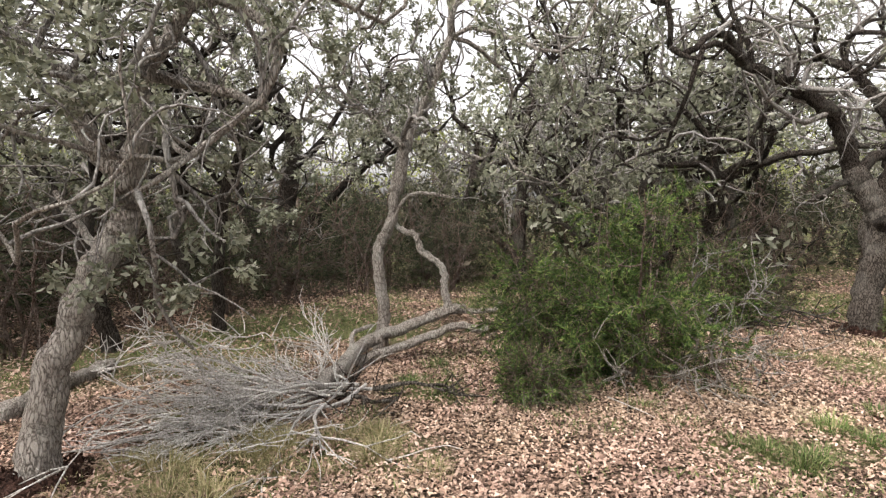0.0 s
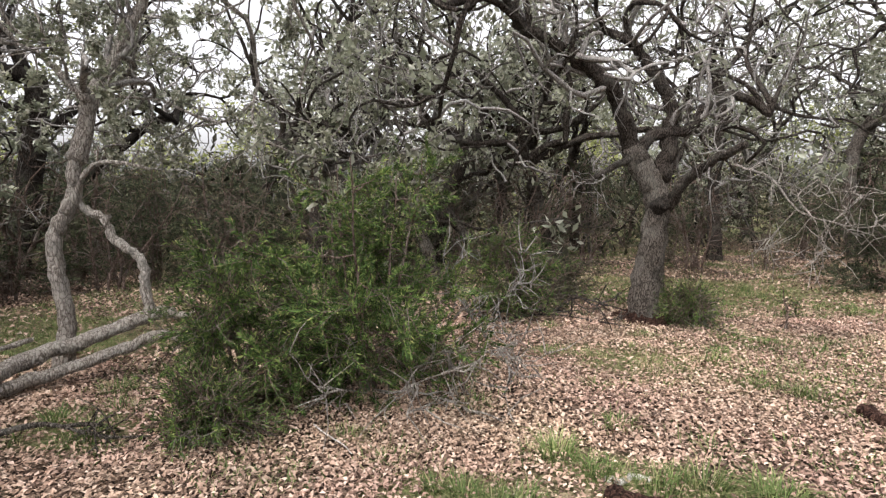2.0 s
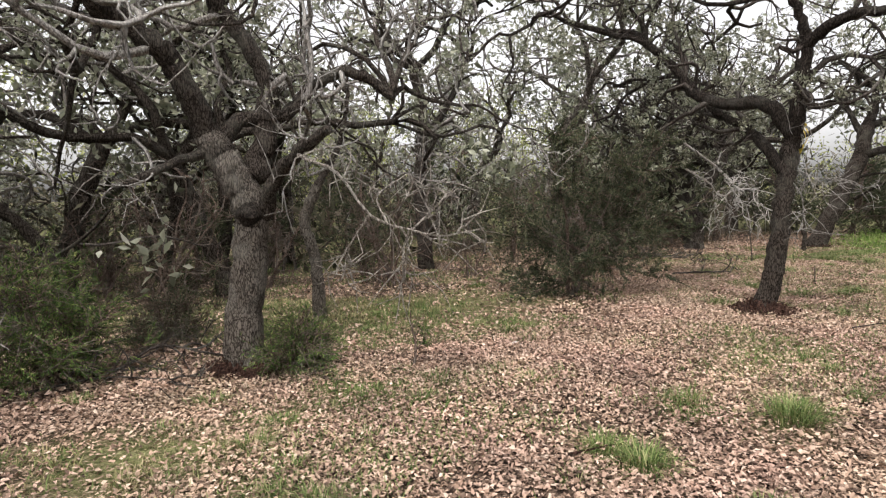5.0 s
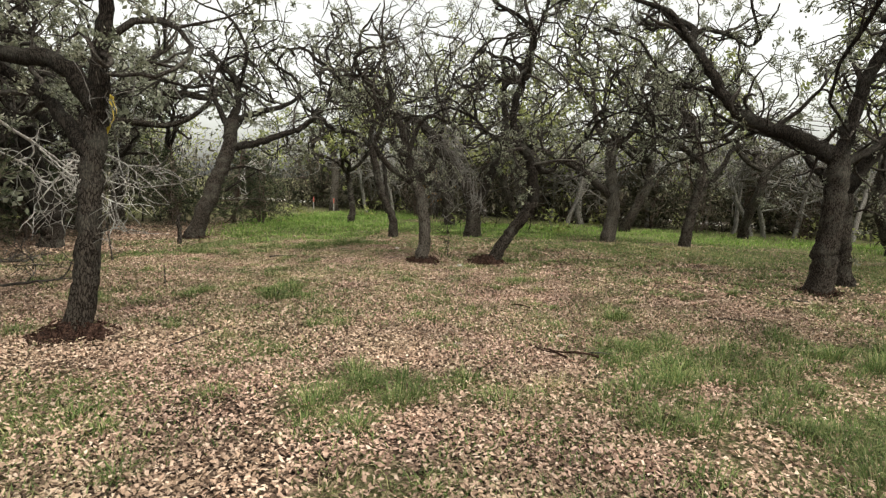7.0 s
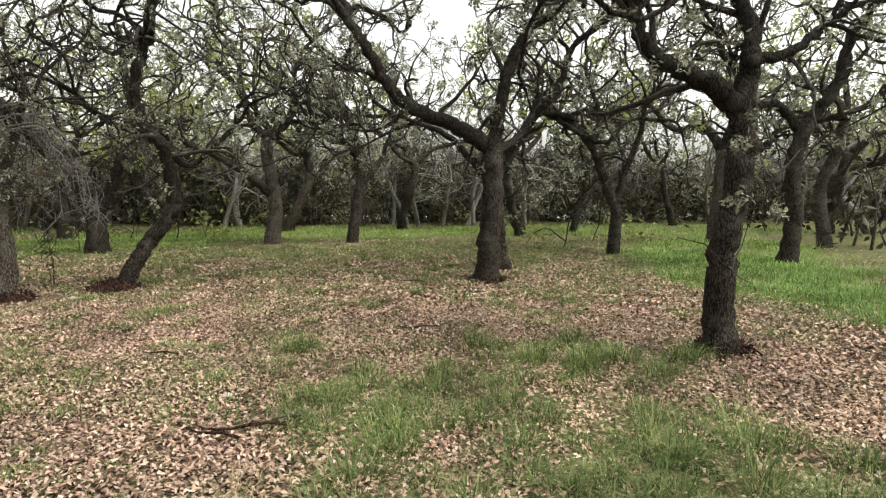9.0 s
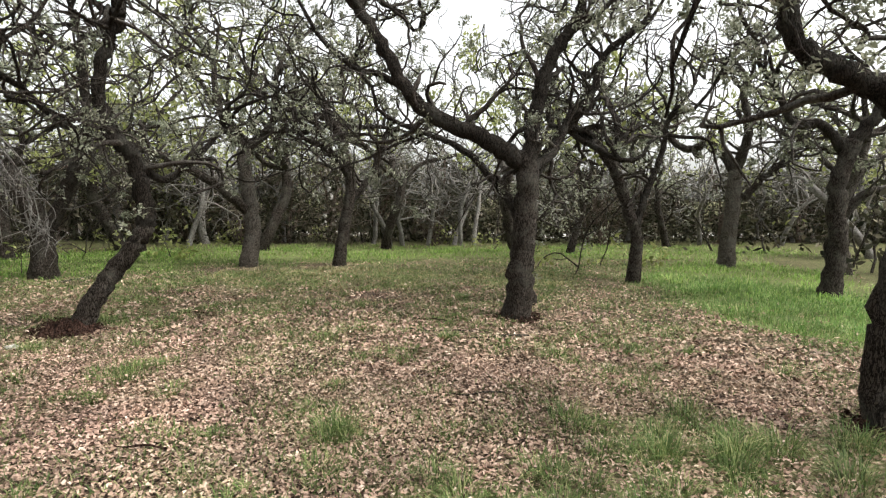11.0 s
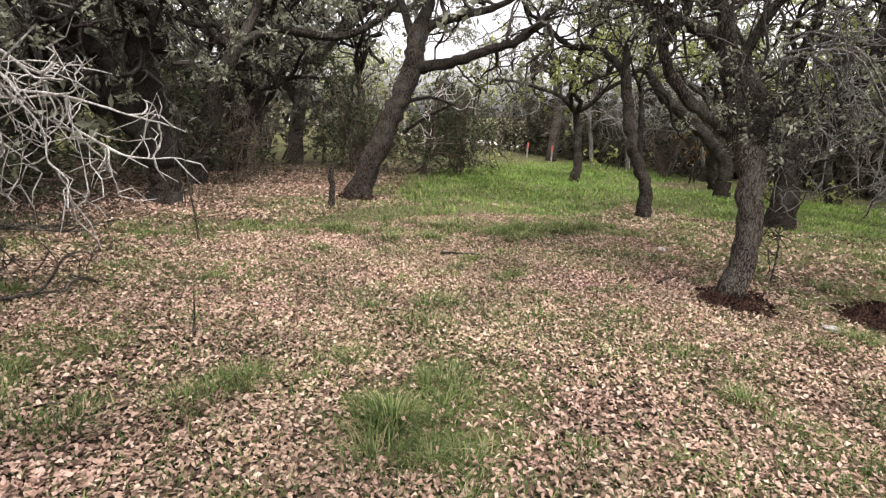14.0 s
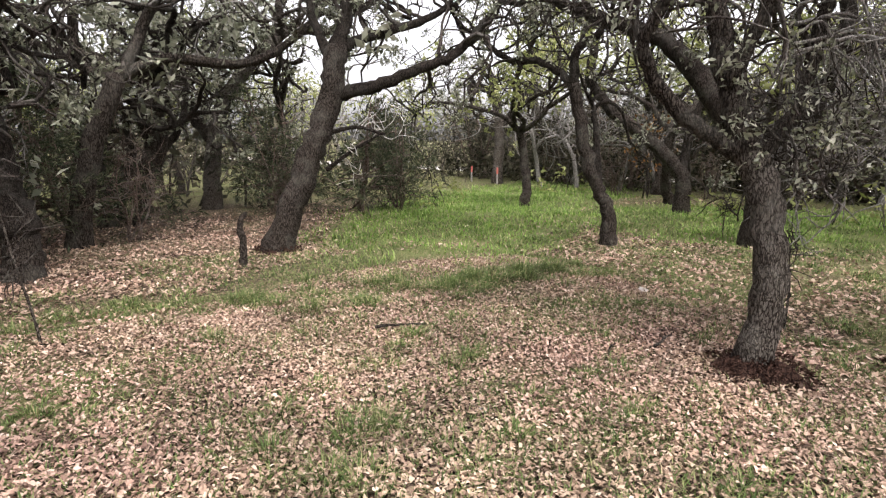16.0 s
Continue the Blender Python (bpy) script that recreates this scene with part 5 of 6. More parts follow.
# ---- leafless shrubs in the thicket ----
def bare_shrub(seed):
    rng = np.random.default_rng(seed)
    ob = thing("shrub", (0, 0, 0), "leafless brown-grey shrub among the thicket trees", "shrub", "leafless shrubs of the thicket")
    fine = Wood()
    for _ in range(5):
        line = wander((rng.normal(0, 0.08), rng.normal(0, 0.08), -0.03), (rng.normal(0, 0.4), rng.normal(0, 0.4), 1), rng.uniform(1.2, 2.0), 7, 0.22, 0.1, rng)
        w = Wood()
        w.stem(line, np.linspace(0.022, 0.008, 8), 5)
        part("stem", w.mesh("stem", CEDAR_BARK), ob)
        go = [(line[j], unit(rng.normal(size=3) + np.array([0, 0, 0.3])), rng.uniform(0.5, 1.0), 0.009) for j in rng.integers(1, 8, 9)]
        twig_work(fine, go, rng, 0, 1.0, 0.02, 0.62)
    tagged(part("twigwork", fine.mesh("twigwork", CEDAR_BARK), ob), kind="stuff")
    return ob


def plant_shrubs():
    rng = np.random.default_rng(18)
    kinds = [bare_shrub(141), bare_shrub(142)]
    spots = [(-9.6, 4.6), (-10.6, 5.2), (-8.8, 5.6), (-7.6, 6.6), (-6.4, 7.6), (-10.2, 2.6), (-11.4, 3.6), (-5.6, 7.4), (-3.6, 8.6), (-2.4, 9.6), (-0.6, 9.4), (0.8, 10.2), (-4.6, 9.2), (-8.4, 7.8), (-9.8, 0.9), (7.9, 14.6), (2.8, 10.9),
             (20.9, 9.5), (21.2, 6.4), (20.8, 3.6), (21.3, 0.8), (20.7, -1.8), (21.0, -4.6), (20.4, 11.4), (19.8, 13.6)]
    for k, (x, y) in enumerate(spots):
        m = Matrix.LocRotScale((x, y, 0), Euler((0, 0, rng.uniform(0, 6.28))), Vector((1, 1, 1)) * rng.uniform(0.75, 1.15))
        if k < 2:
            kinds[k].matrix_world = m
        else:
            copy_thing(kinds[k % 2], m)


plant_shrubs()


def russet_shrub(place):
    """A shrub that keeps its withered leaves."""
    rng = np.random.default_rng(23)
    ob = thing("shrub", place, "shrub with withered orange-brown leaves by the hedge", "shrub")
    fine, spots, ways = Wood(), [], []
    for _ in range(4):
        line = wander((rng.normal(0, 0.1), rng.normal(0, 0.1), -0.03), (rng.normal(0, 0.25), rng.normal(0, 0.25), 1), rng.uniform(1.6, 2.3), 7, 0.2, 0.1, rng)
        w = Wood()
        w.stem(line, np.linspace(0.025, 0.008, 8), 5)
        part("stem", w.mesh("stem", TWIG), ob)
        p, d = twig_work(fine, [(line[j], unit(rng.normal(size=3)), rng.uniform(0.5, 0.8), 0.01) for j in rng.integers(3, 8, 6)], rng, 1.2, 1.0, 0.02, 0.7)
        spots += p
        ways += d
    tagged(part("branchwork", fine.mesh("branchwork", TWIG), ob), kind="stuff")
    v, f = leaf_blades(np.array(spots), np.array(ways), 0.1, 0.05, rng)
    tagged(part("crown", mesh_of("crown", v, f, RUSSET), ob, "withered orange-brown leaves"), kind="stuff")


russet_shrub((19.6, 12.6, 0))


# ---- the road beyond the meadow ----
def build_road():
    x = np.array([24.8, 26.0, 27.4, 28.4])
    y = np.arange(-60, 61, 3.0)
    X, Y = np.meshgrid(x, y)
    Z = np.broadcast_to(np.array([-0.05, 0.06, 0.06, -0.05]), X.shape)
    v = np.stack([X + 0.4 * np.sin(Y * 0.1), Y, Z], -1).reshape(-1, 3)
    i = (np.arange(len(y) - 1)[:, None] * 4 + np.arange(3)[None]).ravel()
    tagged(new("road", mesh_of("road", v, np.stack([i, i + 1, i + 5, i + 4], -1), STONE)), "pale limestone gravel road behind the trees", "road", kind="structure")


build_road()


# ---- dead wood ----
def crooked(points, radius, taper, sides, rng, rough=0.06, per=5):
    line = smooth(points, per)
    line[1:-1] += rng.normal(size=(len(line) - 2, 3)) * radius * 0.15
    w = Wood()
    w.stem(line, np.linspace(radius, radius * taper, len(line)) * (1 + 0.06 * rng.normal(size=len(line))), sides, rough, rng)
    return w, line


def fallen_tree():
    rng = np.random.default_rng(61)
    log = thing("fallen_log", (-6.4, 1.4, 0), "grey fallen oak log with peeling bark and forked end", "fallen log")
    w, line = crooked([(0.12, -0.2, 0.06), (0.02, 0.3, 0.15), (0.0, 0.75, 0.24), (0.2, 1.1, 0.31), (0.5, 1.33, 0.45), (0.68, 1.42, 0.48)], 0.068, 0.7, 12, rng)
    part("trunk", w.mesh("trunk", WEATHERED), log)
    w, _ = crooked([(0.0, 0.5, 0.1), (0.14, 0.85, 0.13), (0.4, 1.12, 0.22), (0.66, 1.28, 0.32), (0.95, 1.35, 0.3)], 0.05, 0.7, 9, rng)
    part("limb", w.mesh("limb", WEATHERED), log)
    w, _ = crooked([(0.54, 1.35, 0.44), (0.5, 1.35, 0.66), (0.47, 1.36, 0.88), (0.36, 1.33, 0.97), (0.23, 1.33, 1.07), (0.2, 1.31, 1.21), (0.08, 1.32, 1.24), (-0.03, 1.34, 1.3), (-0.17, 1.35, 1.36)], 0.042, 0.6, 9, rng)
    part("limb", w.mesh("limb", WEATHERED), log, "twisted pale limb standing up from the log")
    for pts in ([(0.02, 0.42, 0.16), (-0.1, 0.6, 0.32), (-0.04, 0.85, 0.36)], [(0.0, 0.1, 0.1), (0.12, -0.02, 0.05), (0.16, 0.14, 0.02)], [(0.7, 1.4, 0.45), (0.95, 1.5, 0.47), (1.02, 1.56, 0.55)]):
        w, _ = crooked(pts, 0.028, 0.6, 7, rng)
        part("stub", w.mesh("stub", WEATHERED), log)
    return log


fallen_tree()


def brush(name, place, label, starts, seed, mat=DEAD, rise=-0.02, coarse=1.0, reach=1.0):
    """Dead branches that fork into twigs; starts: (points, radius)."""
    rng = np.random.default_rng(seed)
    ob = thing(name, place, label, "dead branch")
    fine = Wood()
    for pts, radius in starts:
        w, line = crooked(pts, radius * 0.8, 0.35, 6, rng)
        part("branch", w.mesh("branch", mat), ob)
        length = np.linalg.norm(np.diff(line, axis=0), axis=1).sum()
        go = []
        for _ in range(int(3 + length * 5 * coarse)):
            j = rng.integers(2, len(line))
            d = unit(unit(line[j] - line[j - 1]) + rng.normal(size=3) * 0.55 + np.array([0, 0, rise * 4]))
            go.append((line[j], d, rng.uniform(0.25, 0.6) * reach, max(radius * 0.5, 0.008)))
        twig_work(fine, go, rng, 0, 0.8, rise, coarse * 1.3, bend=0.17)
    for v in fine.v:
        v[:, 2] = np.maximum(v[:, 2], 0.012 - place[2])
    tagged(part("twigwork", fine.mesh("twigwork", mat), ob), kind="stuff")
    return ob


def brush_pile():
    """A dead crown on the ground: long boughs fan out from the log's foot and fork into straight, stiff twigs."""
    rng = np.random.default_rng(64)
    ob = thing("brush_pile", (-6.2, 1.15, 0), "heap of bare silver-grey dead branches on the ground", "dead branch")
    fine = Wood()

    def fork(line, radius, order):
        for _ in range((6, 4, 1)[order]):
            j = rng.integers(1, len(line))
            along = unit(line[j] - line[j - 1])
            d = unit(along + rng.normal(size=3) * np.array([0.5, 0.5, 0.2]))
            ln = rng.uniform(0.5, 1.0) * (0.6, 0.36, 0.2)[order]
            sub = wander(line[j], d, ln, 3, 0.12, -0.01, rng)
            sub[:, 2] = np.maximum(sub[:, 2], 0.015)
            r = (max(radius * 0.55, 0.0075), 0.006, 0.0042)[order]
            fine.stem(sub, np.linspace(r, r * 0.5, 4), 3)
            if order < 2:
                fork(sub, r, order + 1)

    for k in range(24):
        low = k < 19
        a = rng.uniform(3.5, 4.95) if low else rng.uniform(2.3, 3.4)
        ln = rng.uniform(0.6, 1.25) if low else rng.uniform(0.5, 0.9)
        at = np.array([rng.uniform(-0.3, 0.3), rng.uniform(-0.25, 0.3), rng.uniform(0.04, 0.13)])
        line = wander(at, (math.cos(a), math.sin(a), rng.uniform(-0.06, 0.05) if low else rng.uniform(0.08, 0.26)), ln, 7, 0.13, -0.02, rng)
        line[:, 2] = np.maximum(line[:, 2], 0.02)
        r = rng.uniform(0.009, 0.017)
        w = Wood()
        w.stem(line, np.linspace(r, r * 0.4, 8), 6)
        part("branch", w.mesh("branch", DEAD), ob)
        fork(line, r, 0)
    tagged(part("twigwork", fine.mesh("twigwork", DEAD), ob), kind="stuff")
    brush("dead_branch", (-5.9, 1.1, 0), "thick grey broken branch lying by the brush", [([(-0.4, 0.0, 0.05), (-0.1, 0.1, 0.06), (0.15, 0.08, 0.05), (0.3, 0.16, 0.08)], 0.032), ([(0.0, 0.3, 0.06), (0.3, 0.45, 0.1), (0.55, 0.48, 0.06)], 0.028)], 66, BARK_PALE, 0.0, 0.25)


brush_pile()
brush("dead_branch", (-8.1, 0.9, 0), "thin fan of pale dead twigs on the grass", [([(-0.5, -0.3, 0.05), (0.1, 0.1, 0.15), (0.6, 0.5, 0.3)], 0.012), ([(-0.3, -0.1, 0.05), (0.3, 0.1, 0.22), (0.8, 0.2, 0.35)], 0.01)], 67, DEAD, 0.0, 0.8)
brush("dead_branch", (-1.0, 4.5, 0), "bleached broken branch hanging from the spreading oak", [
    ([(-0.3, 0.1, 1.66), (-0.2, -0.03, 1.61), (-0.04, -0.09, 1.53), (0.15, -0.15, 1.27), (0.38, -0.2, 1.18), (0.57, -0.26, 1.14), (0.83, -0.31, 1.18)], 0.014),
    ([(0.14, -0.14, 1.27), (0.02, -0.1, 1.09), (-0.04, -0.05, 0.89)], 0.009), ([(0.25, -0.17, 1.22), (0.2, 0.0, 1.39), (0.4, 0.15, 1.53)], 0.009),
    ([(0.38, -0.2, 1.17), (0.34, -0.1, 1.0), (0.37, -0.05, 0.8)], 0.009), ([(0.39, -0.2, 1.17), (0.52, -0.15, 1.28), (0.69, -0.13, 1.44)], 0.009)], 68, WEATHERED, -0.04, 0.7, 0.4)
brush("dead_branch", (4.37, 8.93, 0), "bare lichen-pale oak branch reaching out low", [
    ([(-0.9, -0.25, 2.15), (-0.16, -0.01, 1.77), (0.0, 0.07, 1.69), (0.2, 0.16, 1.58), (0.36, 0.24, 1.48), (0.47, 0.32, 1.46)], 0.024),
    ([(-0.8, -0.2, 1.75), (-0.17, -0.01, 1.46), (-0.04, 0.05, 1.33), (0.14, 0.11, 1.27), (0.32, 0.16, 1.33), (0.5, 0.22, 1.36)], 0.017),
    ([(0.0, 0.05, 1.66), (0.2, -0.05, 1.43), (0.26, -0.11, 1.37), (0.47, -0.16, 1.35), (0.73, -0.21, 1.28), (0.99, -0.26, 1.21)], 0.015),
    ([(0.47, -0.12, 1.34), (0.5, -0.12, 1.18), (0.66, -0.17, 1.07), (0.86, -0.27, 0.95)], 0.011),
    ([(0.19, 0.01, 1.35), (0.02, 0.07, 1.11), (-0.05, 0.13, 0.97), (0.11, 0.2, 0.9)], 0.011),
    ([(0.2, 0.01, 1.37), (0.35, -0.02, 1.16), (0.37, -0.05, 0.96), (0.48, -0.08, 0.86)], 0.011)], 69, DEAD, -0.05, 0.6, 0.6)


def hanging_twigs():
    """Dry grey twigs that droop over the trunk of an oak."""
    rng = np.random.default_rng(70)
    starts = []
    for _ in range(11):
        a = rng.uniform(-1.4, 0.9)
        out = rng.uniform(0.25, 1.0)
        x, y = 0.2 + out * math.cos(a), out * math.sin(a)
        top = rng.uniform(1.9, 2.7)
        starts.append(([(0.15, 0.0, top), (x * 0.6, y * 0.6, top + 0.05), (x, y, top - 0.45), (x * 1.08, y * 1.1, top - rng.uniform(0.55, 1.05))], 0.014))
    brush("dead_branch", (9.27, 6.79, 0), "drooping dry grey twigs hanging from an oak", starts, 71, TWIG_PALE, -0.08, 0.6, 0.8)


hanging_twigs()
brush("dead_branch", (-3.75, 2.3, 0), "bleached dead boughs low in a juniper bush", [
    ([(-0.25, 0.35, 0.05), (0.0, 0.05, 0.16), (0.2, -0.1, 0.3), (0.42, -0.2, 0.42)], 0.009), ([(-0.3, 0.3, 0.04), (-0.3, -0.1, 0.2), (-0.4, -0.35, 0.24)], 0.007),
    ([(-0.1, 0.45, 0.1), (0.3, 0.3, 0.42), (0.52, 0.25, 0.6)], 0.007), ([(-0.1, 0.5, 0.1), (0.38, 0.55, 0.3), (0.7, 0.5, 0.34)], 0.007), ([(0.0, 0.3, 0.08), (0.3, 0.1, 0.12), (0.6, 0.05, 0.03)], 0.007)], 78, WEATHERED, 0.0, 0.45, 0.5)
brush("dead_branch", (-2.9, 5.6, 0), "dark crooked dead branch lying before an oak", [([(-0.6, -0.3, 0.05), (-0.3, -0.05, 0.08), (0.0, -0.1, 0.05), (0.25, 0.12, 0.18), (0.6, 0.1, 0.12), (0.9, 0.15, 0.03)], 0.022), ([(-0.5, -0.5, 0.03), (0.0, -0.3, 0.06), (0.5, -0.35, 0.03)], 0.014)], 72, TWIG, 0.0, 0.6)
brush("dead_branch", (-3.6, 3.9, 0), "tangle of dead grey juniper twigs", [([(0.2, 0.1, 0.05), (0.1, -0.3, 0.4), (-0.1, -0.5, 0.75)], 0.008), ([(-0.1, 0.2, 0.05), (0.3, 0.0, 0.45), (0.5, 0.1, 0.65)], 0.008), ([(0.2, 0.1, 0.05), (0.4, -0.3, 0.1), (0.5, -0.8, 0.03)], 0.008)], 73, TWIG_PALE, 0.02, 0.9, 0.7)
brush("dead_branch", (4.3, 11.3, 0), "heap of grey fallen sticks at the thicket", [([(-0.8, 0.0, 0.05), (0.0, 0.1, 0.1), (0.8, -0.1, 0.05)], 0.03), ([(-0.6, 0.3, 0.05), (0.1, 0.0, 0.14), (0.9, 0.2, 0.04)], 0.025), ([(-0.2, -0.4, 0.05), (0.2, 0.1, 0.15), (0.4, 0.5, 0.04)], 0.02)], 74, BARK_PALE, 0.0, 0.4)
brush("dead_branch", (4.35, 9.2, 0), "dark fallen branch with short twigs", [([(-0.5, 0.1, 0.05), (0.0, -0.05, 0.08), (0.45, 0.05, 0.05)], 0.025), ([(-0.1, 0.0, 0.06), (0.1, 0.2, 0.16), (0.15, 0.35, 0.28)], 0.012)], 75, TWIG, 0.0, 0.4)


def log(place, length, radius, turn, label, seed, mat=BARK_PALE):
    rng = np.random.default_rng(seed)
    ob = thing("log", place, label, "log")
    c, s = math.cos(radians(turn)), math.sin(radians(turn))
    pts = [(c * u * length + s * b, s * u * length - c * b, radius * 0.75) for u, b in ((-0.5, 0), (-0.2, 0.03), (0.15, -0.02), (0.5, 0.02))]
    w, _ = crooked(pts, radius, 0.8, 10, rng, 0.08)
    part("bole", w.mesh("bole", mat), ob)
    return ob


log((-8.3, 0.42, 0), 1.3, 0.08, 114, "pale barkless log lying in the leaves", 81, WEATHERED)
log((-0.62, 2.6, 0), 0.95, 0.05, -58, "brown weathered log half sunk in leaves", 82, ROTTEN)
log((-2.33, 1.55, 0), 0.36, 0.05, -25, "dark rotten log end among grass tufts", 85, ROTTEN)
log((-2.4, 1.82, 0), 0.22, 0.022, 15, "short pale split piece of wood", 83, DEAD)
log((13.7, 7.6, 0), 0.8, 0.035, -20, "pale fallen branch in the meadow grass", 84, BARK_PALE)


def stick(place, length, radius, turn, label, seed, mat):
    rng = np.random.default_rng(seed)
    c, s = math.cos(radians(turn)), math.sin(radians(turn))
    pts = [(c * u * length + s * b, s * u * length - c * b, h) for u, b, h in ((-0.5, 0, 0.025), (-0.15, 0.012, 0.035), (0.2, -0.01, 0.028), (0.5, 0.012, 0.035))]
    w, _ = crooked(pts, radius * 0.62, 0.5, 6, rng, 0.08)
    ob = new("stick", w.mesh("stick", mat))
    ob.matrix_world = Matrix.Translation(place)
    return tagged(ob, label, "stick", "sticks on the ground")


STICKS = [(4.0, 5.75, 0.6, 0.011, 12, TWIG), (8.15, 9.0, 0.4, 0.02, -35, BARK), (8.8, 7.55, 0.35, 0.018, 20, BARK), (9.3, 7.4, 0.3, 0.02, 5, BARK_PALE), (10.2, 2.0, 0.4, 0.02, 70, ROTTEN),
        (9.6, 1.85, 0.9, 0.016, 75, TWIG), (9.3, 1.4, 0.7, 0.02, 95, BARK), (2.3, 5.9, 0.5, 0.01, 30, TWIG), (-1.2, 4.0, 0.25, 0.01, 0, ROTTEN), (0.3, 3.6, 0.3, 0.012, 10, ROTTEN)]
MORE_STICKS = [(-4.0, 1.9, 0.5, 0.008, -40, DEAD), (6.9, 4.0, 0.35, 0.012, 80, ROTTEN), (8.4, 3.3, 0.4, 0.014, 60, ROTTEN), (7.1, 6.6, 0.3, 0.009, 75, TWIG), (5.2, 6.2, 0.35, 0.01, 15, ROTTEN),
        (10.8, 4.9, 0.4, 0.014, 95, ROTTEN), (3.1, 2.9, 0.35, 0.012, 35, ROTTEN), (-2.4, 3.3, 0.3, 0.01, 60, TWIG), (12.5, 5.6, 0.5, 0.015, 80, BARK), (5.42, 2.9, 0.45, 0.02, 100, ROTTEN), (5.34, 3.05, 0.35, 0.016, 70, ROTTEN), (5.5, 2.75, 0.3, 0.014, 120, TWIG), (7.6, 1.9, 0.4, 0.012, 95, BARK)]
for k, (x, y, ln, r, a, m) in enumerate(STICKS + MORE_STICKS):
    stick((x, y, 0.0), ln, r, a, "pale fallen stick on dry leaves" if m in (DEAD, BARK_PALE) else "dark fallen stick on dry leaves", 200 + k, m)


def stub(place, tall, radius, label, seed):
    rng = np.random.default_rng(seed)
    ob = thing("tree_stub", place, label, "tree stump")
    w, _ = crooked([(0, 0, -0.05), (0.02, 0.01, tall * 0.4), (0.0, 0.04, tall * 0.75), (0.07, 0.03, tall)], radius, 0.55, 9, rng, 0.12)
    part("trunk", w.mesh("trunk", BARK), ob)


stub((8.3, 12.0, 0), 0.62, 0.05, "thin broken grey stub by a leaning oak", 91)


def whip(place, tall, label, seed):
    rng = np.random.default_rng(seed)
    ob = thing("sapling", place, label, "sapling")
    line = wander((0, 0, -0.03), (0.05, 0.02, 1), tall, 8, 0.06, 0.1, rng)
    w = Wood()
    w.stem(line, np.linspace(0.012, 0.004, 9), 6)
    part("trunk", w.mesh("trunk", BARK_PALE), ob)
    fine, go = Wood(), []
    for _ in range(9 if tall > 0.5 else 4):
        j = rng.integers(3, 9)
        go.append((line[j], unit(rng.normal(size=3) + np.array([0, 0, 0.9])), rng.uniform(0.12, 0.3) * min(1, tall), 0.004))
    if tall > 0.5:
        twig_work(fine, go, rng, 0)
    else:
        for p0, d, ln, r in go:
            fine.stem(wander(p0, d, ln, 3, 0.2, 0.1, rng), (r * 0.6, r * 0.5, r * 0.4, r * 0.3), 4)
    tagged(part("twigwork", fine.mesh("twigwork", TWIG), ob), kind="stuff")


whip((6.05, 10.5, 0), 1.5, "thin bare pale sapling among the leaves", 92)
whip((5.3, 8.1, 0), 0.3, "small bare brown seedling in the leaves", 93)
whip((14.6, 8.9, 0), 0.6, "thin bare seedlings in the meadow grass", 94)
whip((10.4, 6.9, 0), 0.7, "thin bare sapling beside the oaks", 95)


# ---- dark mulch at the feet of the oaks ----
def mound(place, radius, tall, label, seed):
    rng = np.random.default_rng(seed)
    rings, sides = 7, 26
    u = np.linspace(0.0, 1, rings)
    ang = np.arange(sides) * 2 * np.pi / sides
    edge = 1 + 0.14 * np.sin(ang * 3 + seed) + 0.08 * rng.normal(size=sides)
    R = radius * u[:, None] * edge[None]
    Z = tall * (1 - u[:, None] ** 2.2) * (1 + 0.28 * rng.normal(size=(rings, sides))) - 0.03 * u[:, None]
    v = np.stack([R * np.cos(ang), R * np.sin(ang), np.where(u[:, None] > 0.99, -0.04, Z)], -1).reshape(-1, 3)
    i = np.arange(rings - 1)[:, None] * sides + np.arange(sides)[None]
    j = np.arange(rings - 1)[:, None] * sides + (np.arange(sides)[None] + 1) % sides
    ob = thing("mulch_mound", place, label, "mulch mound", "mulch mounds round oaks")
    part("mulch", mesh_of("mulch", v, np.stack([i, j, j + sides, i + sides], -1).reshape(-1, 4), ROTTEN), ob)
    k = 420
    a, r = rng.uniform(0, 6.28, k), radius * np.sqrt(rng.random(k)) * 1.04
    p = np.stack([r * np.cos(a), r * np.sin(a), tall * np.clip(1 - (r / radius) ** 2.2, 0, 1) + rng.uniform(0.0, 0.03, k)], -1)
    w = np.stack([np.cos(a * 3), np.sin(a * 5), rng.normal(0, 0.5, k)], -1)
    w /= np.linalg.norm(w, axis=1)[:, None]
    cv, cf = leaf_blades(p, w, 0.05, 0.018, rng)
    tagged(part("bark_crumb", mesh_of("bark_crumb", cv, cf, ROTTEN), ob), kind="stuff")


for k, (x, y, r, h) in enumerate([(3.45, 6.62, 0.36, 0.11), (9.93, 5.85, 0.36, 0.13), (9.22, 6.74, 0.34, 0.1), (6.66, -0.5, 0.3, 0.1), (9.03, 12.55, 0.34, 0.08), (-1.9, 5.5, 0.36, 0.08), (10.36, 0.9, 0.3, 0.06), (-6.86, -0.6, 0.3, 0.06)]):
    mound((x, y, 0), r * 0.98, h, "low ring of dark damp mulch at an oak's foot", 300 + k)


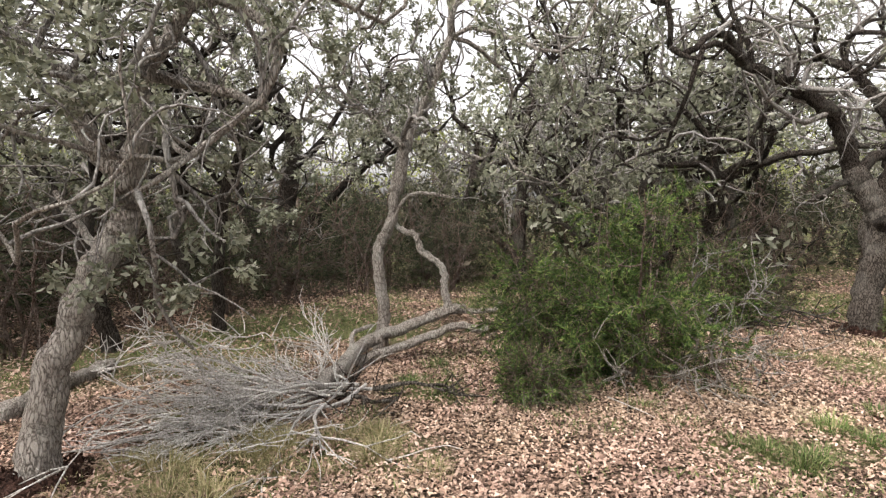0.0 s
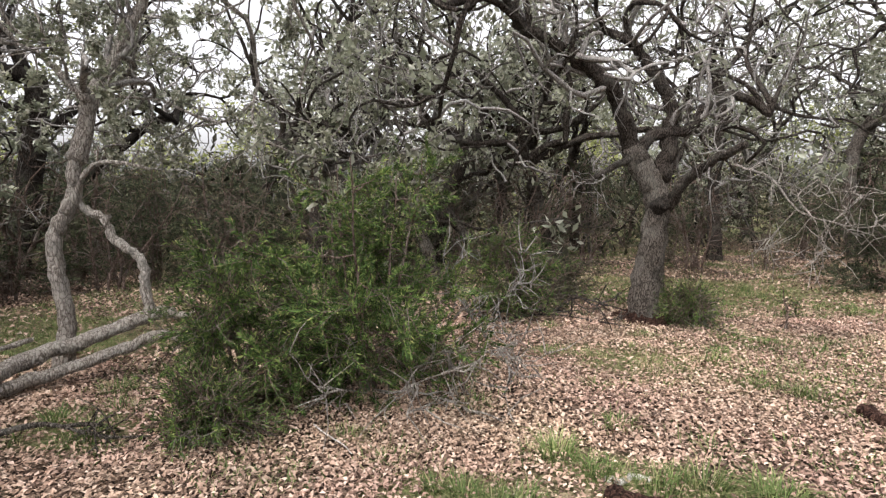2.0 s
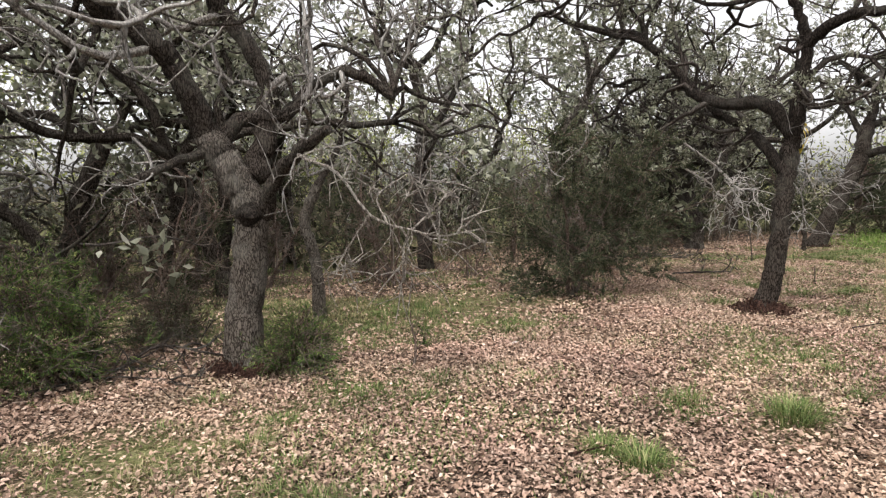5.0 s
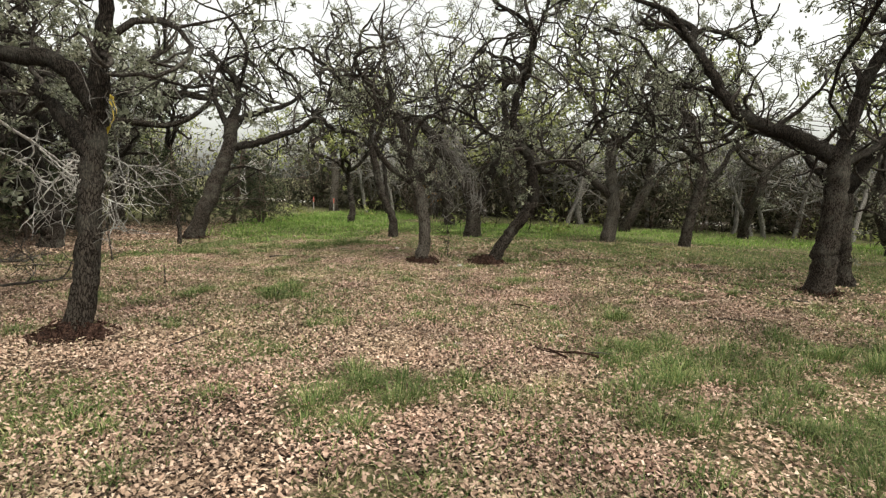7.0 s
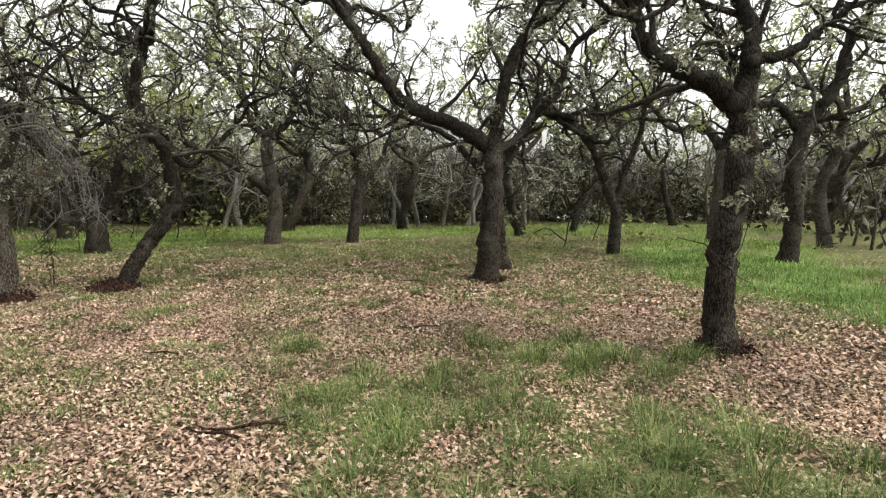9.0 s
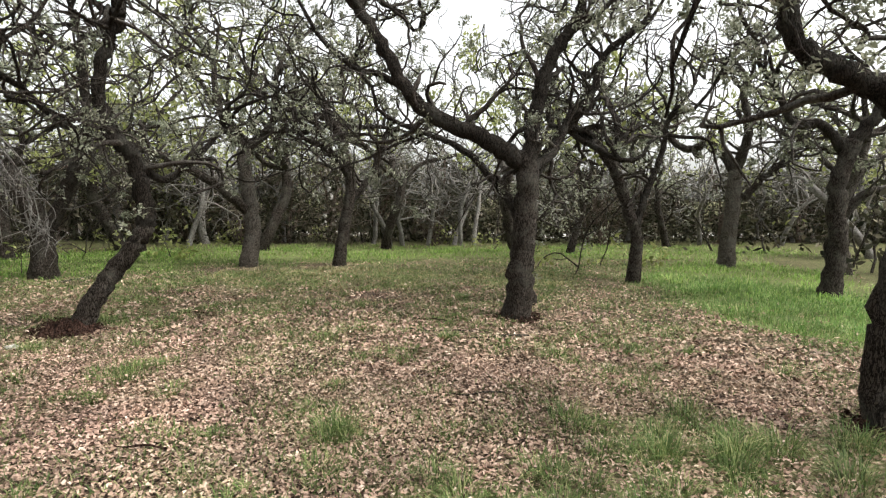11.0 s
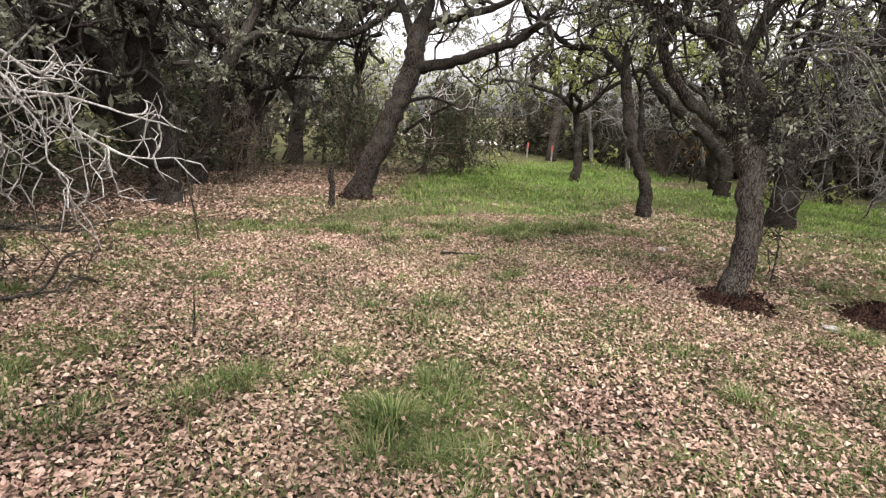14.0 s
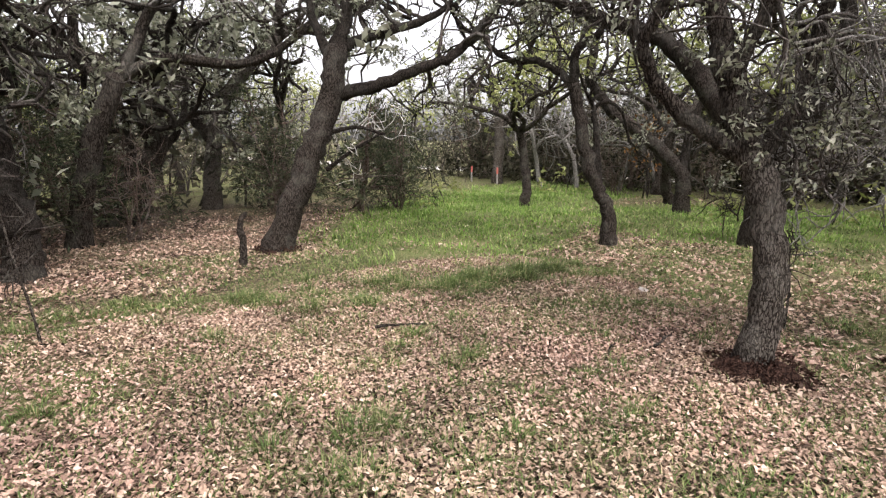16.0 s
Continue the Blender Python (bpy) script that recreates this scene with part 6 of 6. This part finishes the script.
# ---- stones ----
def stone(place, size, label, seed):
    rng = np.random.default_rng(seed)
    bm = bmesh.new()
    bmesh.ops.create_icosphere(bm, subdivisions=2, radius=1.0)
    for v in bm.verts:
        v.co = v.co * (1 + 0.18 * float(rng.normal()))
        v.co.x, v.co.y, v.co.z = v.co.x * size, v.co.y * size * 0.7, v.co.z * size * 0.4
    me = bpy.data.meshes.new("stone")
    bm.to_mesh(me)
    bm.free()
    me.materials.append(STONE)
    ob = new("stone", me)
    ob.matrix_world = pose(place[0], place[1], size * 0.25, 0, 0, seed * 40)
    return tagged(ob, label, "stone", "pale stones among the leaves")


for k, (x, y, s) in enumerate([(0.42, 5.8, 0.09), (6.82, 5.95, 0.05), (9.3, 6.03, 0.1), (5.97, 3.17, 0.05), (5.14, 3.81, 0.08), (3.23, 3.53, 0.08), (7.55, 7.6, 0.06), (10.6, 8.2, 0.09)]):
    stone((x, y), s * 0.65, "pale limestone lying among dry leaves", 400 + k)


# ---- marker stakes at the end of the meadow ----
def stake(place):
    ob = thing("marker_stake", place, "short wooden stake with a pink-red painted top", "stake", "marker stakes")
    for name, z0, z1, r, mat in (("post", -0.1, 0.34, 0.022, DEAD), ("painted_top", 0.34, 0.56, 0.024, PINK)):
        bm = bmesh.new()
        bmesh.ops.create_cube(bm, size=1.0)
        bmesh.ops.scale(bm, vec=(r * 2, r * 2, z1 - z0), verts=bm.verts)
        bmesh.ops.translate(bm, vec=(0, 0, (z0 + z1) / 2), verts=bm.verts)
        bmesh.ops.bevel(bm, geom=bm.edges, offset=0.004, segments=1, affect="EDGES")
        me = bpy.data.meshes.new(name)
        bm.to_mesh(me)
        bm.free()
        me.materials.append(mat)
        part(name, me, ob)


PINK, pn, pl, pb = material("pink_marking_paint", 0.6, 0.3)
tint = node(pn, "ShaderNodeTexNoise", Scale=30.0, Detail=3.0)
shade = ramp(pn, [(0.3, (0.55, 0.12, 0.1)), (0.7, (0.75, 0.24, 0.2))])
pl.new(tint.outputs[0], shade.inputs[0])
pl.new(shade.outputs[0], pb.inputs["Base Color"])
stake((20.6, 19.7, 0))
stake((20.35, 18.3, 0))


# ---- burls on the trunks ----
def burl(tree, x, y, z, size, seed):
    rng = np.random.default_rng(seed)
    bm = bmesh.new()
    bmesh.ops.create_icosphere(bm, subdivisions=3, radius=size)
    for v in bm.verts:
        v.co *= 1 + 0.22 * noise.noise(v.co * 9 / size * 0.2 + Vector((seed, 0, 0))) + 0.04 * float(rng.normal())
        v.co += Vector((x, y, z))
    me = bpy.data.meshes.new("burl")
    bm.to_mesh(me)
    bm.free()
    me.materials.append(BARK_DARK)
    part("burl", me, tree, "dark knobbly burl")


for ob in [o for o in scene.objects if o.parent is None and o.name.startswith("live_oak")]:
    text = ob["label"]
    if text.startswith("large spreading"):
        burl(ob, 0.085, -0.1, 1.27, 0.1, 5)


# ---- a ribbon and dead twigs on the oak with the mulched foot ----
TAPE, tn, tl, tb = material("yellow_plastic_tape", 0.45, 0.4)
wrinkle = node(tn, "ShaderNodeTexNoise", Scale=40.0, Detail=2.0)
tone = ramp(tn, [(0.3, (0.45, 0.33, 0.03)), (0.7, (0.7, 0.55, 0.08))])
tl.new(wrinkle.outputs[0], tone.inputs[0])
tl.new(tone.outputs[0], tb.inputs["Base Color"])


def ribbon(place):
    """A strip of tape knotted at the top, with two hanging tails."""
    ob = thing("ribbon", place, "yellow marking ribbon tied to an oak", "ribbon")
    rng = np.random.default_rng(5)
    for name, x, drop in (("tail", 0.0, 0.4), ("tail", 0.03, 0.3)):
        u = np.linspace(0, 1, 9)
        mid = np.stack([x + 0.03 * np.sin(u * 5) - 0.03 * u, 0.02 * np.cos(u * 6), -drop * u], -1)
        half = np.stack([0.013 * np.cos(u * 2.2), 0.013 * np.sin(u * 2.2), np.zeros(9)], -1)
        back = np.array([0.0, 0.0015, 0.0])
        v = np.concatenate([mid - half, mid + half, mid - half + back, mid + half + back])
        i = np.arange(8)
        f = np.concatenate([np.stack([i, i + 1, i + 10, i + 9], -1), np.stack([i + 18, i + 27, i + 28, i + 19], -1)])
        part(name, mesh_of(name, v, f, TAPE), ob)
    knot = Wood()
    knot.stem([(-0.02, 0, 0.0), (0.0, 0, 0.012), (0.03, 0, 0.0)], (0.012, 0.018, 0.012), 7, 0.1, rng)
    part("knot", knot.mesh("knot", TAPE), ob)
    return ob


ribbon((3.78, 6.52, 2.04))
brush("dead_branch", (3.5, 6.67, 0), "thin bare dead twigs growing from an oak trunk", [
    ([(0.1, -0.05, 1.75), (0.2, -0.1, 1.95), (0.3, -0.16, 2.06), (0.45, -0.2, 2.12)], 0.012),
    ([(0.1, -0.05, 1.62), (0.33, -0.28, 1.47), (0.56, -0.51, 1.15)], 0.012), ([(0.33, -0.27, 1.47), (0.67, -0.29, 1.45), (0.86, -0.33, 1.3)], 0.009),
    ([(0.12, -0.06, 1.58), (0.25, -0.19, 1.29), (0.24, -0.24, 1.0)], 0.009)], 77, TWIG_PALE, -0.06, 0.45, 0.4)
